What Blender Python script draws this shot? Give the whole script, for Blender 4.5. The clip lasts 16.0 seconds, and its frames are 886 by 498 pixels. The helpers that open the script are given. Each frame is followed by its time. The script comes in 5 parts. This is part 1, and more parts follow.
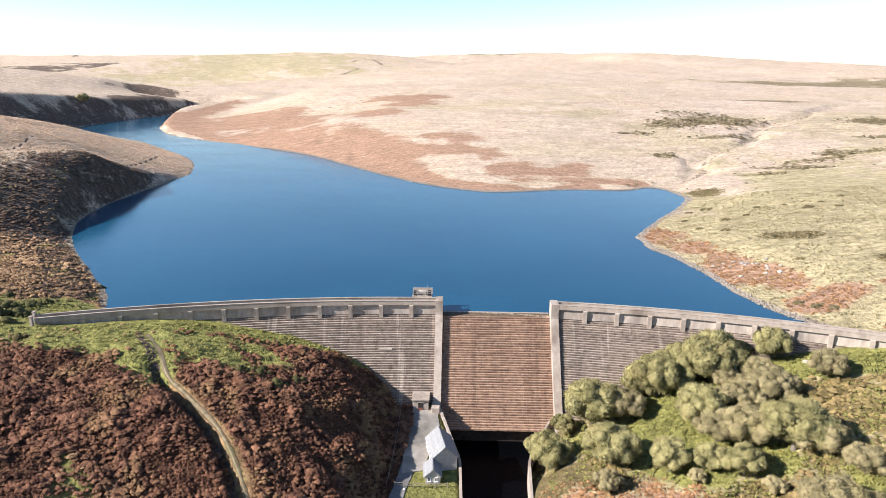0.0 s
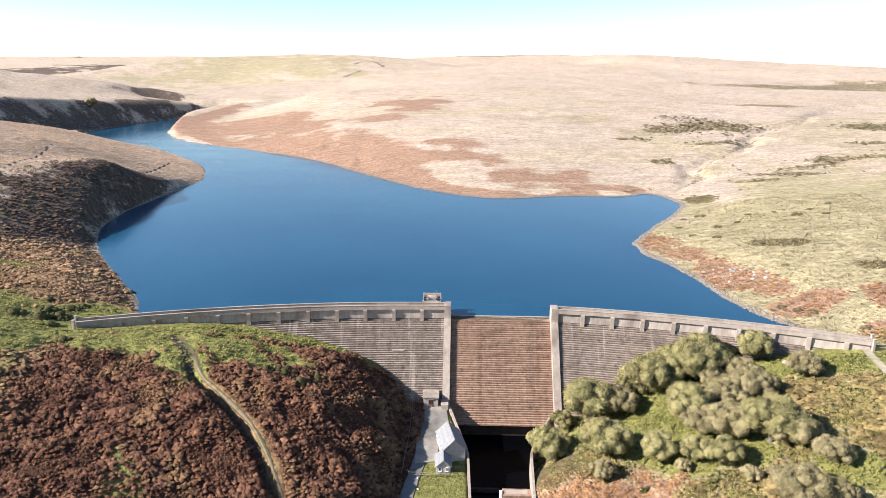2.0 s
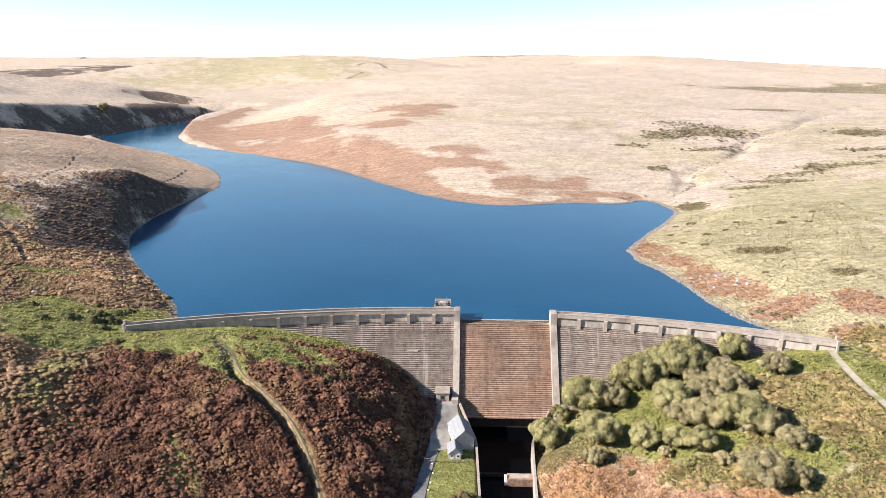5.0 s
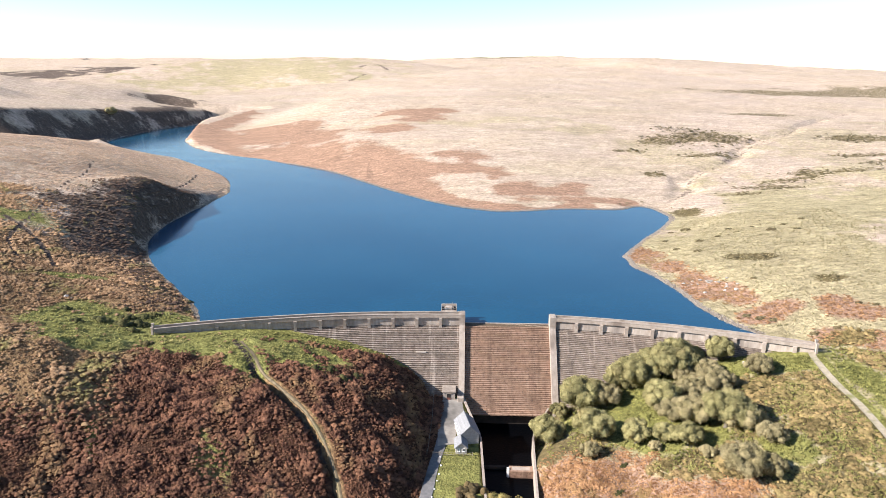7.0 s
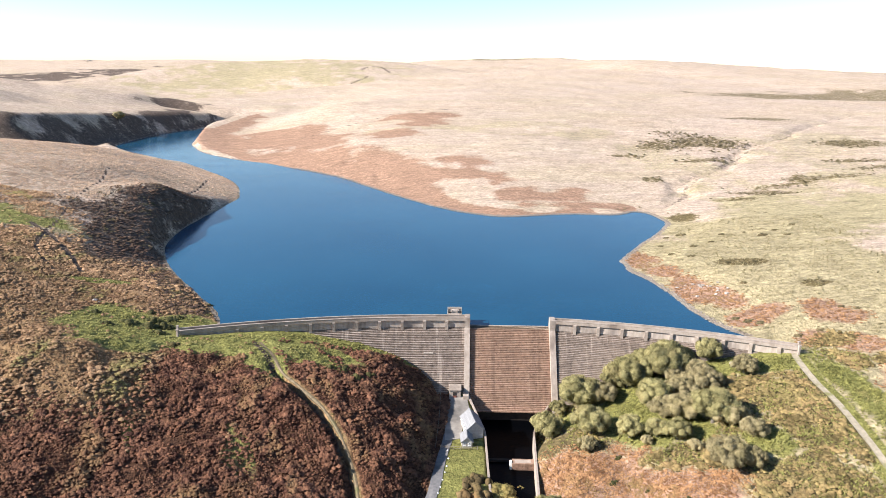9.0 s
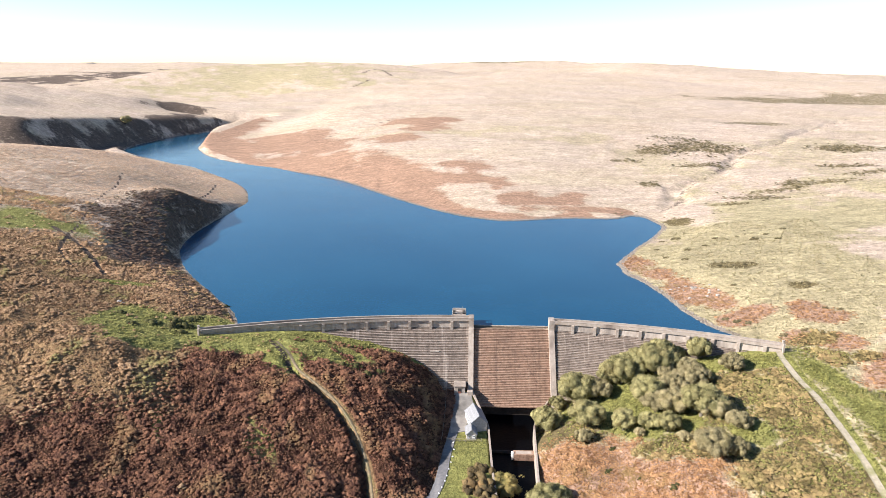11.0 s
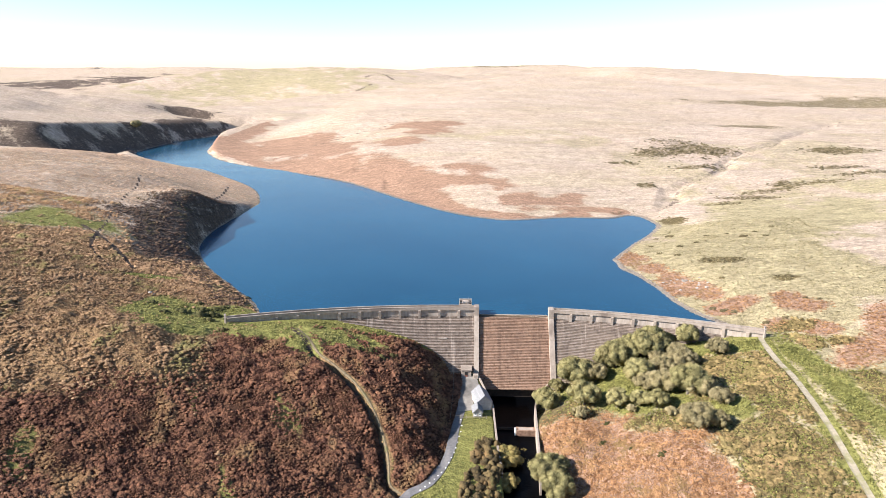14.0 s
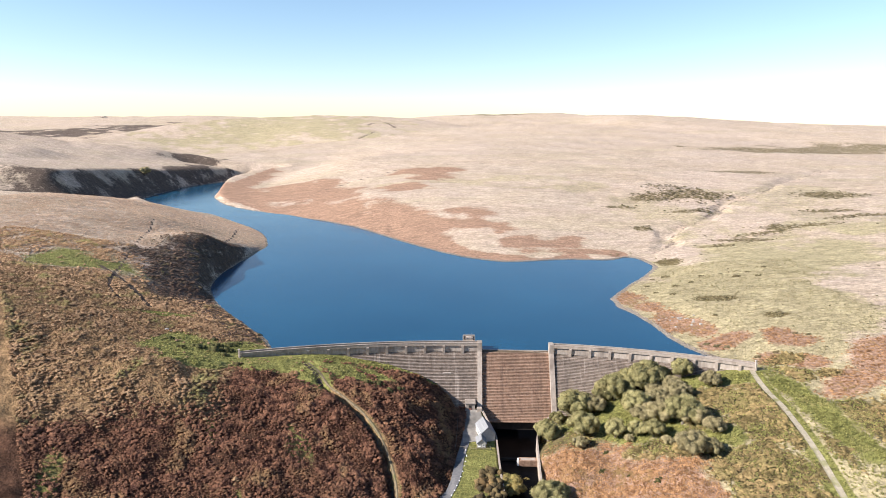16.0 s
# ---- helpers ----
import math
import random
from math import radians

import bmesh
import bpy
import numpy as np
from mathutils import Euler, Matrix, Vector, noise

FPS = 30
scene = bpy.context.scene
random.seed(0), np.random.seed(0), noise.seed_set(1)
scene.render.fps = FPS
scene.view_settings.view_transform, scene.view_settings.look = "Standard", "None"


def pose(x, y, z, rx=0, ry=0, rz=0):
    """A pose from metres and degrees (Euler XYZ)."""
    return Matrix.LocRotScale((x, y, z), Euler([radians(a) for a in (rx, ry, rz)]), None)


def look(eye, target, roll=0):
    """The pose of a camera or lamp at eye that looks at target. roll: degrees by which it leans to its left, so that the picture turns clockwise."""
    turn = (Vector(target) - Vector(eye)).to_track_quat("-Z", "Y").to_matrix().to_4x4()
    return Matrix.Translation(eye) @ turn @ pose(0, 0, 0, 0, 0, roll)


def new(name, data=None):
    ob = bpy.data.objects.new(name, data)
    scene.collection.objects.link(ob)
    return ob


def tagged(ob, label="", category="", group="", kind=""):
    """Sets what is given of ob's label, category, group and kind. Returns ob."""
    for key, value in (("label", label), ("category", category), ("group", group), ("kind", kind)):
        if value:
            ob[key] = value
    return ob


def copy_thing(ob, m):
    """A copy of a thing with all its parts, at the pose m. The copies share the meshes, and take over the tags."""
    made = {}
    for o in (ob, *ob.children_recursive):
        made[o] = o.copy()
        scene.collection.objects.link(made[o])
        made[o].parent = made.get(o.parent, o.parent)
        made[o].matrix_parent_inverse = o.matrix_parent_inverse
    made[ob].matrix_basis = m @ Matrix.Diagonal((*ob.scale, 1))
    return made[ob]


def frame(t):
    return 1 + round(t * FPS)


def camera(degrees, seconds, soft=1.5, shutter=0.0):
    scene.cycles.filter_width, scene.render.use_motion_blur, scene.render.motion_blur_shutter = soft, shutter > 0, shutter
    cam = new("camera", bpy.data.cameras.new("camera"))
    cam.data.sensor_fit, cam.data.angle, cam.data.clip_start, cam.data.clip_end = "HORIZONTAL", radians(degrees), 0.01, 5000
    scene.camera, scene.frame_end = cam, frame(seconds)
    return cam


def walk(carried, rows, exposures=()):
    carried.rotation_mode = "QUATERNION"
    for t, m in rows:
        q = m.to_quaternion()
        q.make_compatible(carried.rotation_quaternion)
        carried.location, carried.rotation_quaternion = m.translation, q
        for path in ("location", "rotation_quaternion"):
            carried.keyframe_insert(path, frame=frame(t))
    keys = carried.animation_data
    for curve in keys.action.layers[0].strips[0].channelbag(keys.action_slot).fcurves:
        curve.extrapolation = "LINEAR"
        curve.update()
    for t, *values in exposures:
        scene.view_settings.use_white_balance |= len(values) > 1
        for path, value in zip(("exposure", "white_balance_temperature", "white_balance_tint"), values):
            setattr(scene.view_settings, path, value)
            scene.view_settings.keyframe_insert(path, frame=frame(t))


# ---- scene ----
cam = camera(67.0, 16.0, soft=0.6)
PATH = [
    (0, (-0.604, 1.794, 56.364), (-0.64, 3.728, 55.853), 0.6),
    (0.5, (-1.072, -1.021, 57.602), (-1.108, 0.912, 57.092), 0.6),
    (1, (-1.469, -4.027, 58.953), (-1.505, -2.094, 58.442), 0.6),
    (1.5, (-1.946, -7.04, 60.307), (-1.983, -5.107, 59.796), 0.6),
    (2, (-2.324, -9.886, 61.727), (-2.362, -7.953, 61.216), 0.6),
    (2.5, (-2.727, -12.882, 63.116), (-2.765, -10.95, 62.604), 0.6),
    (3, (-3.129, -15.863, 64.495), (-3.168, -13.93, 63.981), 0.6),
    (3.5, (-3.602, -18.77, 65.812), (-3.64, -16.837, 65.298), 0.6),
    (4, (-3.877, -21.473, 67.083), (-3.917, -19.541, 66.568), 0.6),
    (6.5, (-5.704, -35.868, 74.255), (-5.746, -33.937, 73.737), 0.5),
    (7, (-6.11, -38.845, 75.584), (-6.152, -36.913, 75.066), 0.6),
    (7.5, (-6.429, -41.775, 77.01), (-6.472, -39.844, 76.492), 0.5),
    (8, (-6.821, -44.835, 78.397), (-6.865, -42.904, 77.88), 0.5),
    (8.5, (-7.217, -47.703, 79.77), (-7.26, -45.771, 79.252), 0.5),
    (9, (-7.657, -50.651, 80.903), (-7.701, -48.72, 80.386), 0.6),
    (11.5, (-9.343, -65.675, 85.674), (-9.389, -63.742, 85.162), 0.6),
    (12, (-9.654, -68.758, 86.017), (-9.7, -66.824, 85.506), 0.5),
    (12.5, (-9.973, -71.836, 86.214), (-10.02, -69.902, 85.705), 0.5),
    (13, (-10.321, -74.841, 86.398), (-10.368, -72.907, 85.891), 0.5),
    (13.5, (-10.651, -77.903, 86.435), (-10.699, -75.969, 85.929), 0.5),
    (14, (-10.995, -80.94, 86.483), (-11.043, -79.005, 85.98), 0.5),
    (14.5, (-11.381, -84.089, 86.444), (-11.429, -82.154, 85.944), 0.5),
    (15, (-11.693, -87.241, 86.481), (-11.742, -85.304, 85.984), 0.5),
    (15.5, (-11.99, -90.457, 86.54), (-12.039, -88.51, 86.088), 0.4),
    (16, (-12.182, -93.64, 86.649), (-12.233, -91.675, 86.279), 0.4),
]
walk(cam, [(t, look(eye, target, roll)) for t, eye, target, roll in PATH], exposures=((0.0, 1.41, 6280, 11), (15.4, 1.41, 6280, 11), (15.8, 1.34, 6280, 11), (16.0, 1.22, 6280, 11)))

# ---- world, sun, exposure ----
SUN_AZ, SUN_EL = radians(106.0), radians(30.0)      # sun from the left, a little behind the camera
sun_dir = Vector((-math.sin(SUN_AZ) * math.cos(SUN_EL), math.cos(SUN_AZ) * math.cos(SUN_EL), math.sin(SUN_EL)))
world = bpy.data.worlds.new("sky")
scene.world = world
world.use_nodes = True
wn = world.node_tree.nodes
sky = wn.new("ShaderNodeTexSky")
sky.sky_type = "NISHITA"
sky.sun_disc = False
sky.altitude = 400
sky.sun_elevation = SUN_EL
sky.sun_rotation = math.atan2(sun_dir.x, sun_dir.y)
sky.air_density, sky.dust_density, sky.ozone_density = 1.0, 0.1, 2.0
wn["Background"].inputs["Strength"].default_value = 0.076
world.node_tree.links.new(sky.outputs[0], wn["Background"].inputs["Color"])
sun = new("sun", bpy.data.lights.new("sun", "SUN"))
sun.data.energy, sun.data.angle, sun.data.color = 5.0, radians(0.55), (1.0, 0.935, 0.86)
sun.matrix_world = look(sun_dir * 300, (0, 0, 0))

# ---- materials ----


class Nodes:
    """A small builder for node materials."""

    def __init__(self, name):
        self.m = bpy.data.materials.new(name)
        self.m.use_nodes = True
        self.t = self.m.node_tree
        self.b = self.t.nodes["Principled BSDF"]
        self.pos = self.add("ShaderNodeNewGeometry").outputs["Position"]

    def add(self, kind):
        return self.t.nodes.new(kind)

    def link(self, a, b):
        self.t.links.new(a, b)

    def feed(self, sock, v):
        if isinstance(v, (int, float)):
            sock.default_value = v
        elif isinstance(v, tuple):
            sock.default_value = (*v, 1.0) if len(sock.default_value) == 4 and len(v) == 3 else v
        else:
            self.link(v, sock)

    def noise(self, scale, detail=4.0, stretch=(1, 1, 1), rough=0.55, lo=0.3, hi=0.7):
        mp = self.add("ShaderNodeMapping")
        mp.inputs["Scale"].default_value = stretch
        self.link(self.pos, mp.inputs["Vector"])
        n = self.add("ShaderNodeTexNoise")
        n.inputs["Scale"].default_value, n.inputs["Detail"].default_value, n.inputs["Roughness"].default_value = scale, detail, rough
        self.link(mp.outputs[0], n.inputs["Vector"])
        return self.ramp(n.outputs["Fac"], lo, hi)

    def ramp(self, v, lo, hi, a=0.0, b=1.0):
        r = self.add("ShaderNodeMapRange")
        self.feed(r.inputs["Value"], v)
        for k, x in (("From Min", lo), ("From Max", hi), ("To Min", a), ("To Max", b)):
            r.inputs[k].default_value = x
        return r.outputs[0]

    def mix(self, f, a, b):
        n = self.add("ShaderNodeMix")
        n.data_type = "RGBA"
        self.feed(n.inputs[0], f)
        self.feed(n.inputs[6], a)
        self.feed(n.inputs[7], b)
        return n.outputs[2]

    def math(self, op, a, b=0.0):
        n = self.add("ShaderNodeMath")
        n.operation = op
        self.feed(n.inputs[0], a)
        self.feed(n.inputs[1], b)
        return n.outputs[0]

    def gain(self, c, f):
        n = self.add("ShaderNodeHueSaturation")
        self.feed(n.inputs["Value"], f)
        self.feed(n.inputs["Color"], c)
        return n.outputs[0]

    def attr(self, name):
        n = self.add("ShaderNodeAttribute")
        n.attribute_name = name
        return n

    def bump(self, h, strength, dist):
        n = self.add("ShaderNodeBump")
        n.inputs["Strength"].default_value, n.inputs["Distance"].default_value = strength, dist
        self.feed(n.inputs["Height"], h)
        self.link(n.outputs[0], self.b.inputs["Normal"])

    def done(self, colour, rough=0.9, spec=0.3):
        self.feed(self.b.inputs["Base Color"], colour)
        self.feed(self.b.inputs["Roughness"], rough)
        self.b.inputs["Specular IOR Level"].default_value = spec
        return self.m


def plain(name, c1, c2, scale=1.5, rough=0.85, bump=0.25, dist=0.03, spec=0.3, stretch=(1, 1, 1), vary=0.15, stain=None, metal=0.0):
    n = Nodes(name)
    c = n.mix(n.noise(scale, 5, stretch), c1, c2)
    if stain:
        c = n.mix(n.noise(scale * 0.17, 4, (1, 1, 0.25), lo=0.52, hi=0.68), c, stain)
    oi = n.add("ShaderNodeObjectInfo").outputs["Random"]
    c = n.gain(c, n.ramp(oi, 0, 1, 1 - vary, 1 + vary))
    n.bump(n.noise(scale * 6, 3), bump, dist)
    n.b.inputs["Metallic"].default_value = metal
    return n.done(c, rough, spec)


def face_concrete(name, c1, c2, dark, pale, streak, pale_amount=0.62, amount=0.5):
    """Weathered stepped concrete: course to course variation, dark algae runs, pale lime runs, paler upward faces."""
    n = Nodes(name)
    c = n.mix(n.noise(0.9, 6, (1, 1, 2.0)), c1, c2)
    c = n.mix(n.math("MULTIPLY", n.noise(streak, 5, (1, 0.02, 0.035), lo=0.55, hi=0.75), amount), c, dark)
    c = n.mix(n.math("MULTIPLY", n.noise(streak * 1.7, 4, (1, 0.03, 0.06), lo=pale_amount, hi=pale_amount + 0.1), 0.55), c, pale)
    c = n.mix(n.math("MULTIPLY", n.noise(0.12, 4, (1, 0.3, 0.8), lo=0.55, hi=0.75), 0.5), c, dark)
    c = n.mix(n.math("MULTIPLY", n.noise(1.1, 6, (1, 0.6, 0.9), lo=0.5, hi=0.66, rough=0.7), 0.75), c, dark)
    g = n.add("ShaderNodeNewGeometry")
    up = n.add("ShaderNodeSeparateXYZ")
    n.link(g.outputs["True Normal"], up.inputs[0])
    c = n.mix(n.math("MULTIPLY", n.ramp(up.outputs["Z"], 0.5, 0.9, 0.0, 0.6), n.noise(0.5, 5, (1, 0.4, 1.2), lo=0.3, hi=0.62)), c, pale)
    oi = n.add("ShaderNodeObjectInfo").outputs["Random"]
    c = n.gain(c, n.ramp(oi, 0, 1, 0.86, 1.14))
    n.bump(n.noise(5.0, 5), 0.5, 0.06)
    return n.done(c, 0.92, 0.25)


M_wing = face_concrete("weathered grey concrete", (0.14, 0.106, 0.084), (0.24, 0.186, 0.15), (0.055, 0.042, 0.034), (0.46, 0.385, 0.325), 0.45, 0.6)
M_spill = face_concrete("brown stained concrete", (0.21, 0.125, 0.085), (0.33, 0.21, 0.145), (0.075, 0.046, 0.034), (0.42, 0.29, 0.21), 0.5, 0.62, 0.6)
M_crest = plain("pale crest concrete", (0.28, 0.228, 0.185), (0.37, 0.31, 0.26), 1.1, stain=(0.185, 0.145, 0.118), vary=0.05)
M_moss = plain("brown mossy concrete", (0.06, 0.04, 0.026), (0.13, 0.09, 0.055), 1.2, vary=0.1)
M_panel = plain("lime washed concrete panel", (0.26, 0.213, 0.175), (0.46, 0.39, 0.33), 0.8, stain=(0.17, 0.14, 0.12), stretch=(1, 1, 0.3), vary=0.1)
M_deck = plain("crest roadway", (0.27, 0.24, 0.215), (0.36, 0.33, 0.3), 0.9, vary=0.03)
# concrete darkened almost to black: the basin's shade is in the colour
M_shade_wall = plain("near black concrete with painted shade", (0.018, 0.014, 0.012), (0.045, 0.034, 0.027), 0.7, vary=0.1)
M_tarmac = plain("worn grey tarmac", (0.13, 0.125, 0.125), (0.19, 0.18, 0.175), 1.2, stain=(0.10, 0.095, 0.09), vary=0.05)
M_yard = plain("yard gravel", (0.20, 0.18, 0.158), (0.29, 0.262, 0.23), 0.6, stain=(0.12, 0.108, 0.095), vary=0.05)
M_gravel = plain("pale stony track", (0.22, 0.185, 0.13), (0.33, 0.285, 0.21), 1.3, stain=(0.17, 0.16, 0.065), vary=0.05)
M_earth = plain("trodden earth path", (0.095, 0.07, 0.04), (0.19, 0.145, 0.085), 1.0, stain=(0.09, 0.09, 0.032), vary=0.05)
M_slate = plain("grey slate roofing", (0.19, 0.19, 0.195), (0.27, 0.267, 0.267), 2.2, 0.6, vary=0.08, spec=0.4)
M_render = plain("roughcast wall", (0.33, 0.30, 0.27), (0.44, 0.41, 0.37), 1.8, vary=0.05)
M_frame = plain("white painted timber", (0.72, 0.71, 0.68), (0.8, 0.79, 0.77), 3, 0.5, 0.05, vary=0.03)
M_dark = plain("dark opening", (0.02, 0.018, 0.016), (0.035, 0.03, 0.028), 2, 0.6, 0.05)
M_door = plain("old red brown door", (0.16, 0.06, 0.04), (0.22, 0.085, 0.06), 3, 0.6, 0.05)
M_steel = plain("galvanised steel", (0.36, 0.37, 0.38), (0.46, 0.47, 0.48), 4, 0.45, 0.05, metal=0.6)
M_post = plain("weathered timber", (0.2, 0.165, 0.125), (0.3, 0.25, 0.2), 4, 0.85, 0.2)
M_stone = plain("granite boulder", (0.24, 0.21, 0.18), (0.40, 0.365, 0.32), 1.6, 0.9, 0.5, 0.06, vary=0.25)
M_rubble = plain("shore rubble", (0.15, 0.125, 0.10), (0.30, 0.255, 0.21), 1.6, 0.9, 0.5, 0.06, vary=0.2)
M_white = plain("whitewashed stone", (0.66, 0.64, 0.6), (0.78, 0.76, 0.72), 4, 0.8, 0.3, vary=0.08)
M_bark = plain("grey bark", (0.12, 0.1, 0.08), (0.2, 0.175, 0.14), 5, 0.95, 0.6)

g_ = Nodes("window glass")
g_.b.inputs["Metallic"].default_value = 0.0
M_glass = g_.done((0.02, 0.025, 0.03), 0.08, 0.5)


def leafy(name, c1, c2, c3, clump=0.55, c4=None, spread=0.2):
    """Foliage: clumps of different tint, single fronds a little apart, patches of another colour at a larger scale."""
    n = Nodes(name)
    g = n.add("ShaderNodeNewGeometry")
    c = n.mix(n.noise(clump, 4, lo=0.4, hi=0.6, rough=0.6), c1, c2)
    c = n.mix(n.noise(0.11, 5, lo=0.52, hi=0.74, rough=0.65), c, c3)
    if c4:
        c = n.mix(n.noise(0.07, 5, (1.3, 0.8, 1), lo=0.54, hi=0.64, rough=0.7), c, c4)
    c = n.gain(c, n.ramp(g.outputs["Random Per Island"], 0, 1, 1 - spread, 1 + spread))
    oi = n.add("ShaderNodeObjectInfo").outputs["Random"]
    c = n.gain(c, n.ramp(oi, 0, 1, 0.85, 1.12))
    n.bump(n.noise(3.2, 5, rough=0.7), 0.7, 0.16)
    n.done(c, 0.8, 0.15)
    tr = n.add("ShaderNodeBsdfTranslucent")
    n.link(c, tr.inputs["Color"])
    mx = n.add("ShaderNodeMixShader")
    mx.inputs[0].default_value = 0.102
    n.link(n.b.outputs[0], mx.inputs[1])
    n.link(tr.outputs[0], mx.inputs[2])
    n.link(mx.outputs[0], n.t.nodes["Material Output"].inputs["Surface"])
    return n.m


M_bracken = leafy("rust red bracken", (0.078, 0.034, 0.022), (0.255, 0.122, 0.07), (0.25, 0.13, 0.068), 0.5, (0.30, 0.175, 0.085), 0.13)
M_bracken_tan = leafy("golden brown dead bracken", (0.20, 0.112, 0.058), (0.42, 0.265, 0.145), (0.35, 0.22, 0.105), 0.5, (0.27, 0.22, 0.085), 0.13)
M_spur = leafy("pale tan moor grass", (0.44, 0.295, 0.195), (0.63, 0.455, 0.315), (0.54, 0.385, 0.255), 0.3)
M_bracken_orange = leafy("orange bracken", (0.20, 0.10, 0.048), (0.44, 0.245, 0.118), (0.39, 0.235, 0.108), 0.55, (0.25, 0.165, 0.07), 0.1)
M_grass = leafy("rough green grass", (0.165, 0.16, 0.047), (0.33, 0.31, 0.096), (0.37, 0.31, 0.125))
M_grass_dry = leafy("yellow green moor grass", (0.25, 0.212, 0.105), (0.40, 0.335, 0.19), (0.43, 0.335, 0.205))
M_gorse = leafy("olive gorse", (0.12, 0.09, 0.035), (0.38, 0.275, 0.118), (0.38, 0.245, 0.118), 0.4, (0.30, 0.235, 0.095), 0.14)
M_gorse_far = leafy("dull olive gorse", (0.085, 0.07, 0.036), (0.19, 0.15, 0.078), (0.21, 0.155, 0.085), 0.4)
M_gorse_dark = leafy("deep green gorse", (0.05, 0.052, 0.018), (0.11, 0.10, 0.035), (0.14, 0.10, 0.045), 0.5)
M_shore = leafy("dark red brown heather", (0.07, 0.046, 0.034), (0.19, 0.115, 0.075), (0.25, 0.165, 0.10), 0.4, (0.11, 0.10, 0.045), 0.14)
M_bush = leafy("dark bramble leaves", (0.045, 0.034, 0.018), (0.14, 0.10, 0.045), (0.20, 0.125, 0.055), 0.4, (0.13, 0.125, 0.045), 0.14)
M_willow = leafy("grey green willow leaves", (0.185, 0.165, 0.07), (0.39, 0.345, 0.158), (0.35, 0.285, 0.132), 0.35, spread=0.09)
M_willow_grey = leafy("silvery willow leaves", (0.21, 0.175, 0.088), (0.39, 0.325, 0.175), (0.31, 0.26, 0.115), 0.35, spread=0.09)
M_autumn = leafy("yellowing leaves", (0.20, 0.155, 0.055), (0.32, 0.245, 0.09), (0.18, 0.185, 0.06))

# ground: tan moor grass, with rust, green, scrub and bare cover
n = Nodes("moorland ground")
cov = n.attr("cover")
sep = n.add("ShaderNodeSeparateColor")
n.link(cov.outputs["Color"], sep.inputs[0])
fine = n.noise(1.1, 6, lo=0.25, hi=0.75, rough=0.65)
mid = n.noise(0.09, 5, lo=0.3, hi=0.7)
far = n.noise(0.011, 5, lo=0.35, hi=0.65)
tan = n.mix(fine, (0.35, 0.255, 0.182), (0.57, 0.44, 0.342))
tan = n.mix(n.math("MULTIPLY", mid, 0.45), tan, (0.40, 0.33, 0.21))
tan = n.mix(n.math("MULTIPLY", n.noise(0.03, 6, (1, 3.2, 1), lo=0.52, hi=0.66, rough=0.7), 0.45), tan, (0.27, 0.2, 0.125))
tan = n.mix(n.math("MULTIPLY", far, 0.35), tan, (0.50, 0.395, 0.335))
rust = n.mix(fine, (0.215, 0.122, 0.078), (0.405, 0.262, 0.178))
green = n.mix(fine, (0.225, 0.185, 0.096), (0.41, 0.34, 0.205))
green = n.mix(n.math("MULTIPLY", mid, 0.6), green, (0.45, 0.375, 0.22))
lush = n.mix(fine, (0.11, 0.112, 0.034), (0.27, 0.252, 0.08))
# dry litter; under rust bracken darkened so the gaps read as shadow
dry_shade = n.mix(sep.outputs[0], n.mix(fine, (0.14, 0.085, 0.042), (0.34, 0.215, 0.11)), n.mix(fine, (0.04, 0.02, 0.013), (0.13, 0.065, 0.037)))
scrub = n.mix(fine, (0.07, 0.055, 0.026), (0.21, 0.16, 0.075))
bare = n.mix(n.noise(1.7, 4), (0.12, 0.09, 0.065), (0.34, 0.285, 0.225))
near = n.attr("near_cover")
sep2 = n.add("ShaderNodeSeparateColor")
n.link(near.outputs["Color"], sep2.inputs[0])
# brown of paths and runnels, also the painted shade of banks and ditch
paths_shade = n.mix(fine, (0.06, 0.043, 0.033), (0.16, 0.118, 0.09))


def edge(w, amp=0.5):
    return n.ramp(n.math("ADD", w, n.math("MULTIPLY", n.math("SUBTRACT", n.noise(0.33, 6, lo=0.2, hi=0.8, rough=0.7), 0.5), amp)), 0.36, 0.64)


speck = n.math("MULTIPLY", n.noise(0.16, 5, (0.8, 1.6, 1), lo=0.58, hi=0.66, rough=0.7), n.noise(0.014, 4, (1, 2, 1), lo=0.4, hi=0.62))
tan = n.mix(n.math("MULTIPLY", speck, 0.55), tan, (0.2, 0.155, 0.085))
tan = n.mix(n.math("MULTIPLY", n.noise(0.007, 5, (0.6, 2.6, 1), lo=0.5, hi=0.62, rough=0.65), 0.22), tan, (0.36, 0.315, 0.18))
c = n.mix(edge(sep.outputs[1]), tan, green)
c = n.mix(edge(sep.outputs[0]), c, rust)
c = n.mix(edge(sep2.outputs[0]), c, dry_shade)
c = n.mix(edge(sep2.outputs[1]), c, lush)
c = n.mix(edge(sep.outputs[2], 0.9), c, scrub)
c = n.mix(edge(sep2.outputs[2], 0.7), c, paths_shade)
c = n.mix(edge(cov.outputs["Alpha"]), c, bare)
c = n.gain(c, n.ramp(n.noise(0.42, 6, (1, 1.4, 1), lo=0.34, hi=0.66, rough=0.75), 0, 1, 0.64, 1.3))
c = n.gain(c, n.ramp(n.noise(0.14, 6, (0.8, 1.8, 1), lo=0.38, hi=0.62, rough=0.75), 0, 1, 0.82, 1.14))
c = n.gain(c, n.ramp(n.noise(0.06, 6, (0.7, 2.2, 1), lo=0.32, hi=0.68, rough=0.7), 0, 1, 0.86, 1.12))
n.bump(n.math("ADD", n.noise(0.9, 5, rough=0.7), n.math("MULTIPLY", n.noise(0.16, 4), 0.7)), 0.8, 0.4)
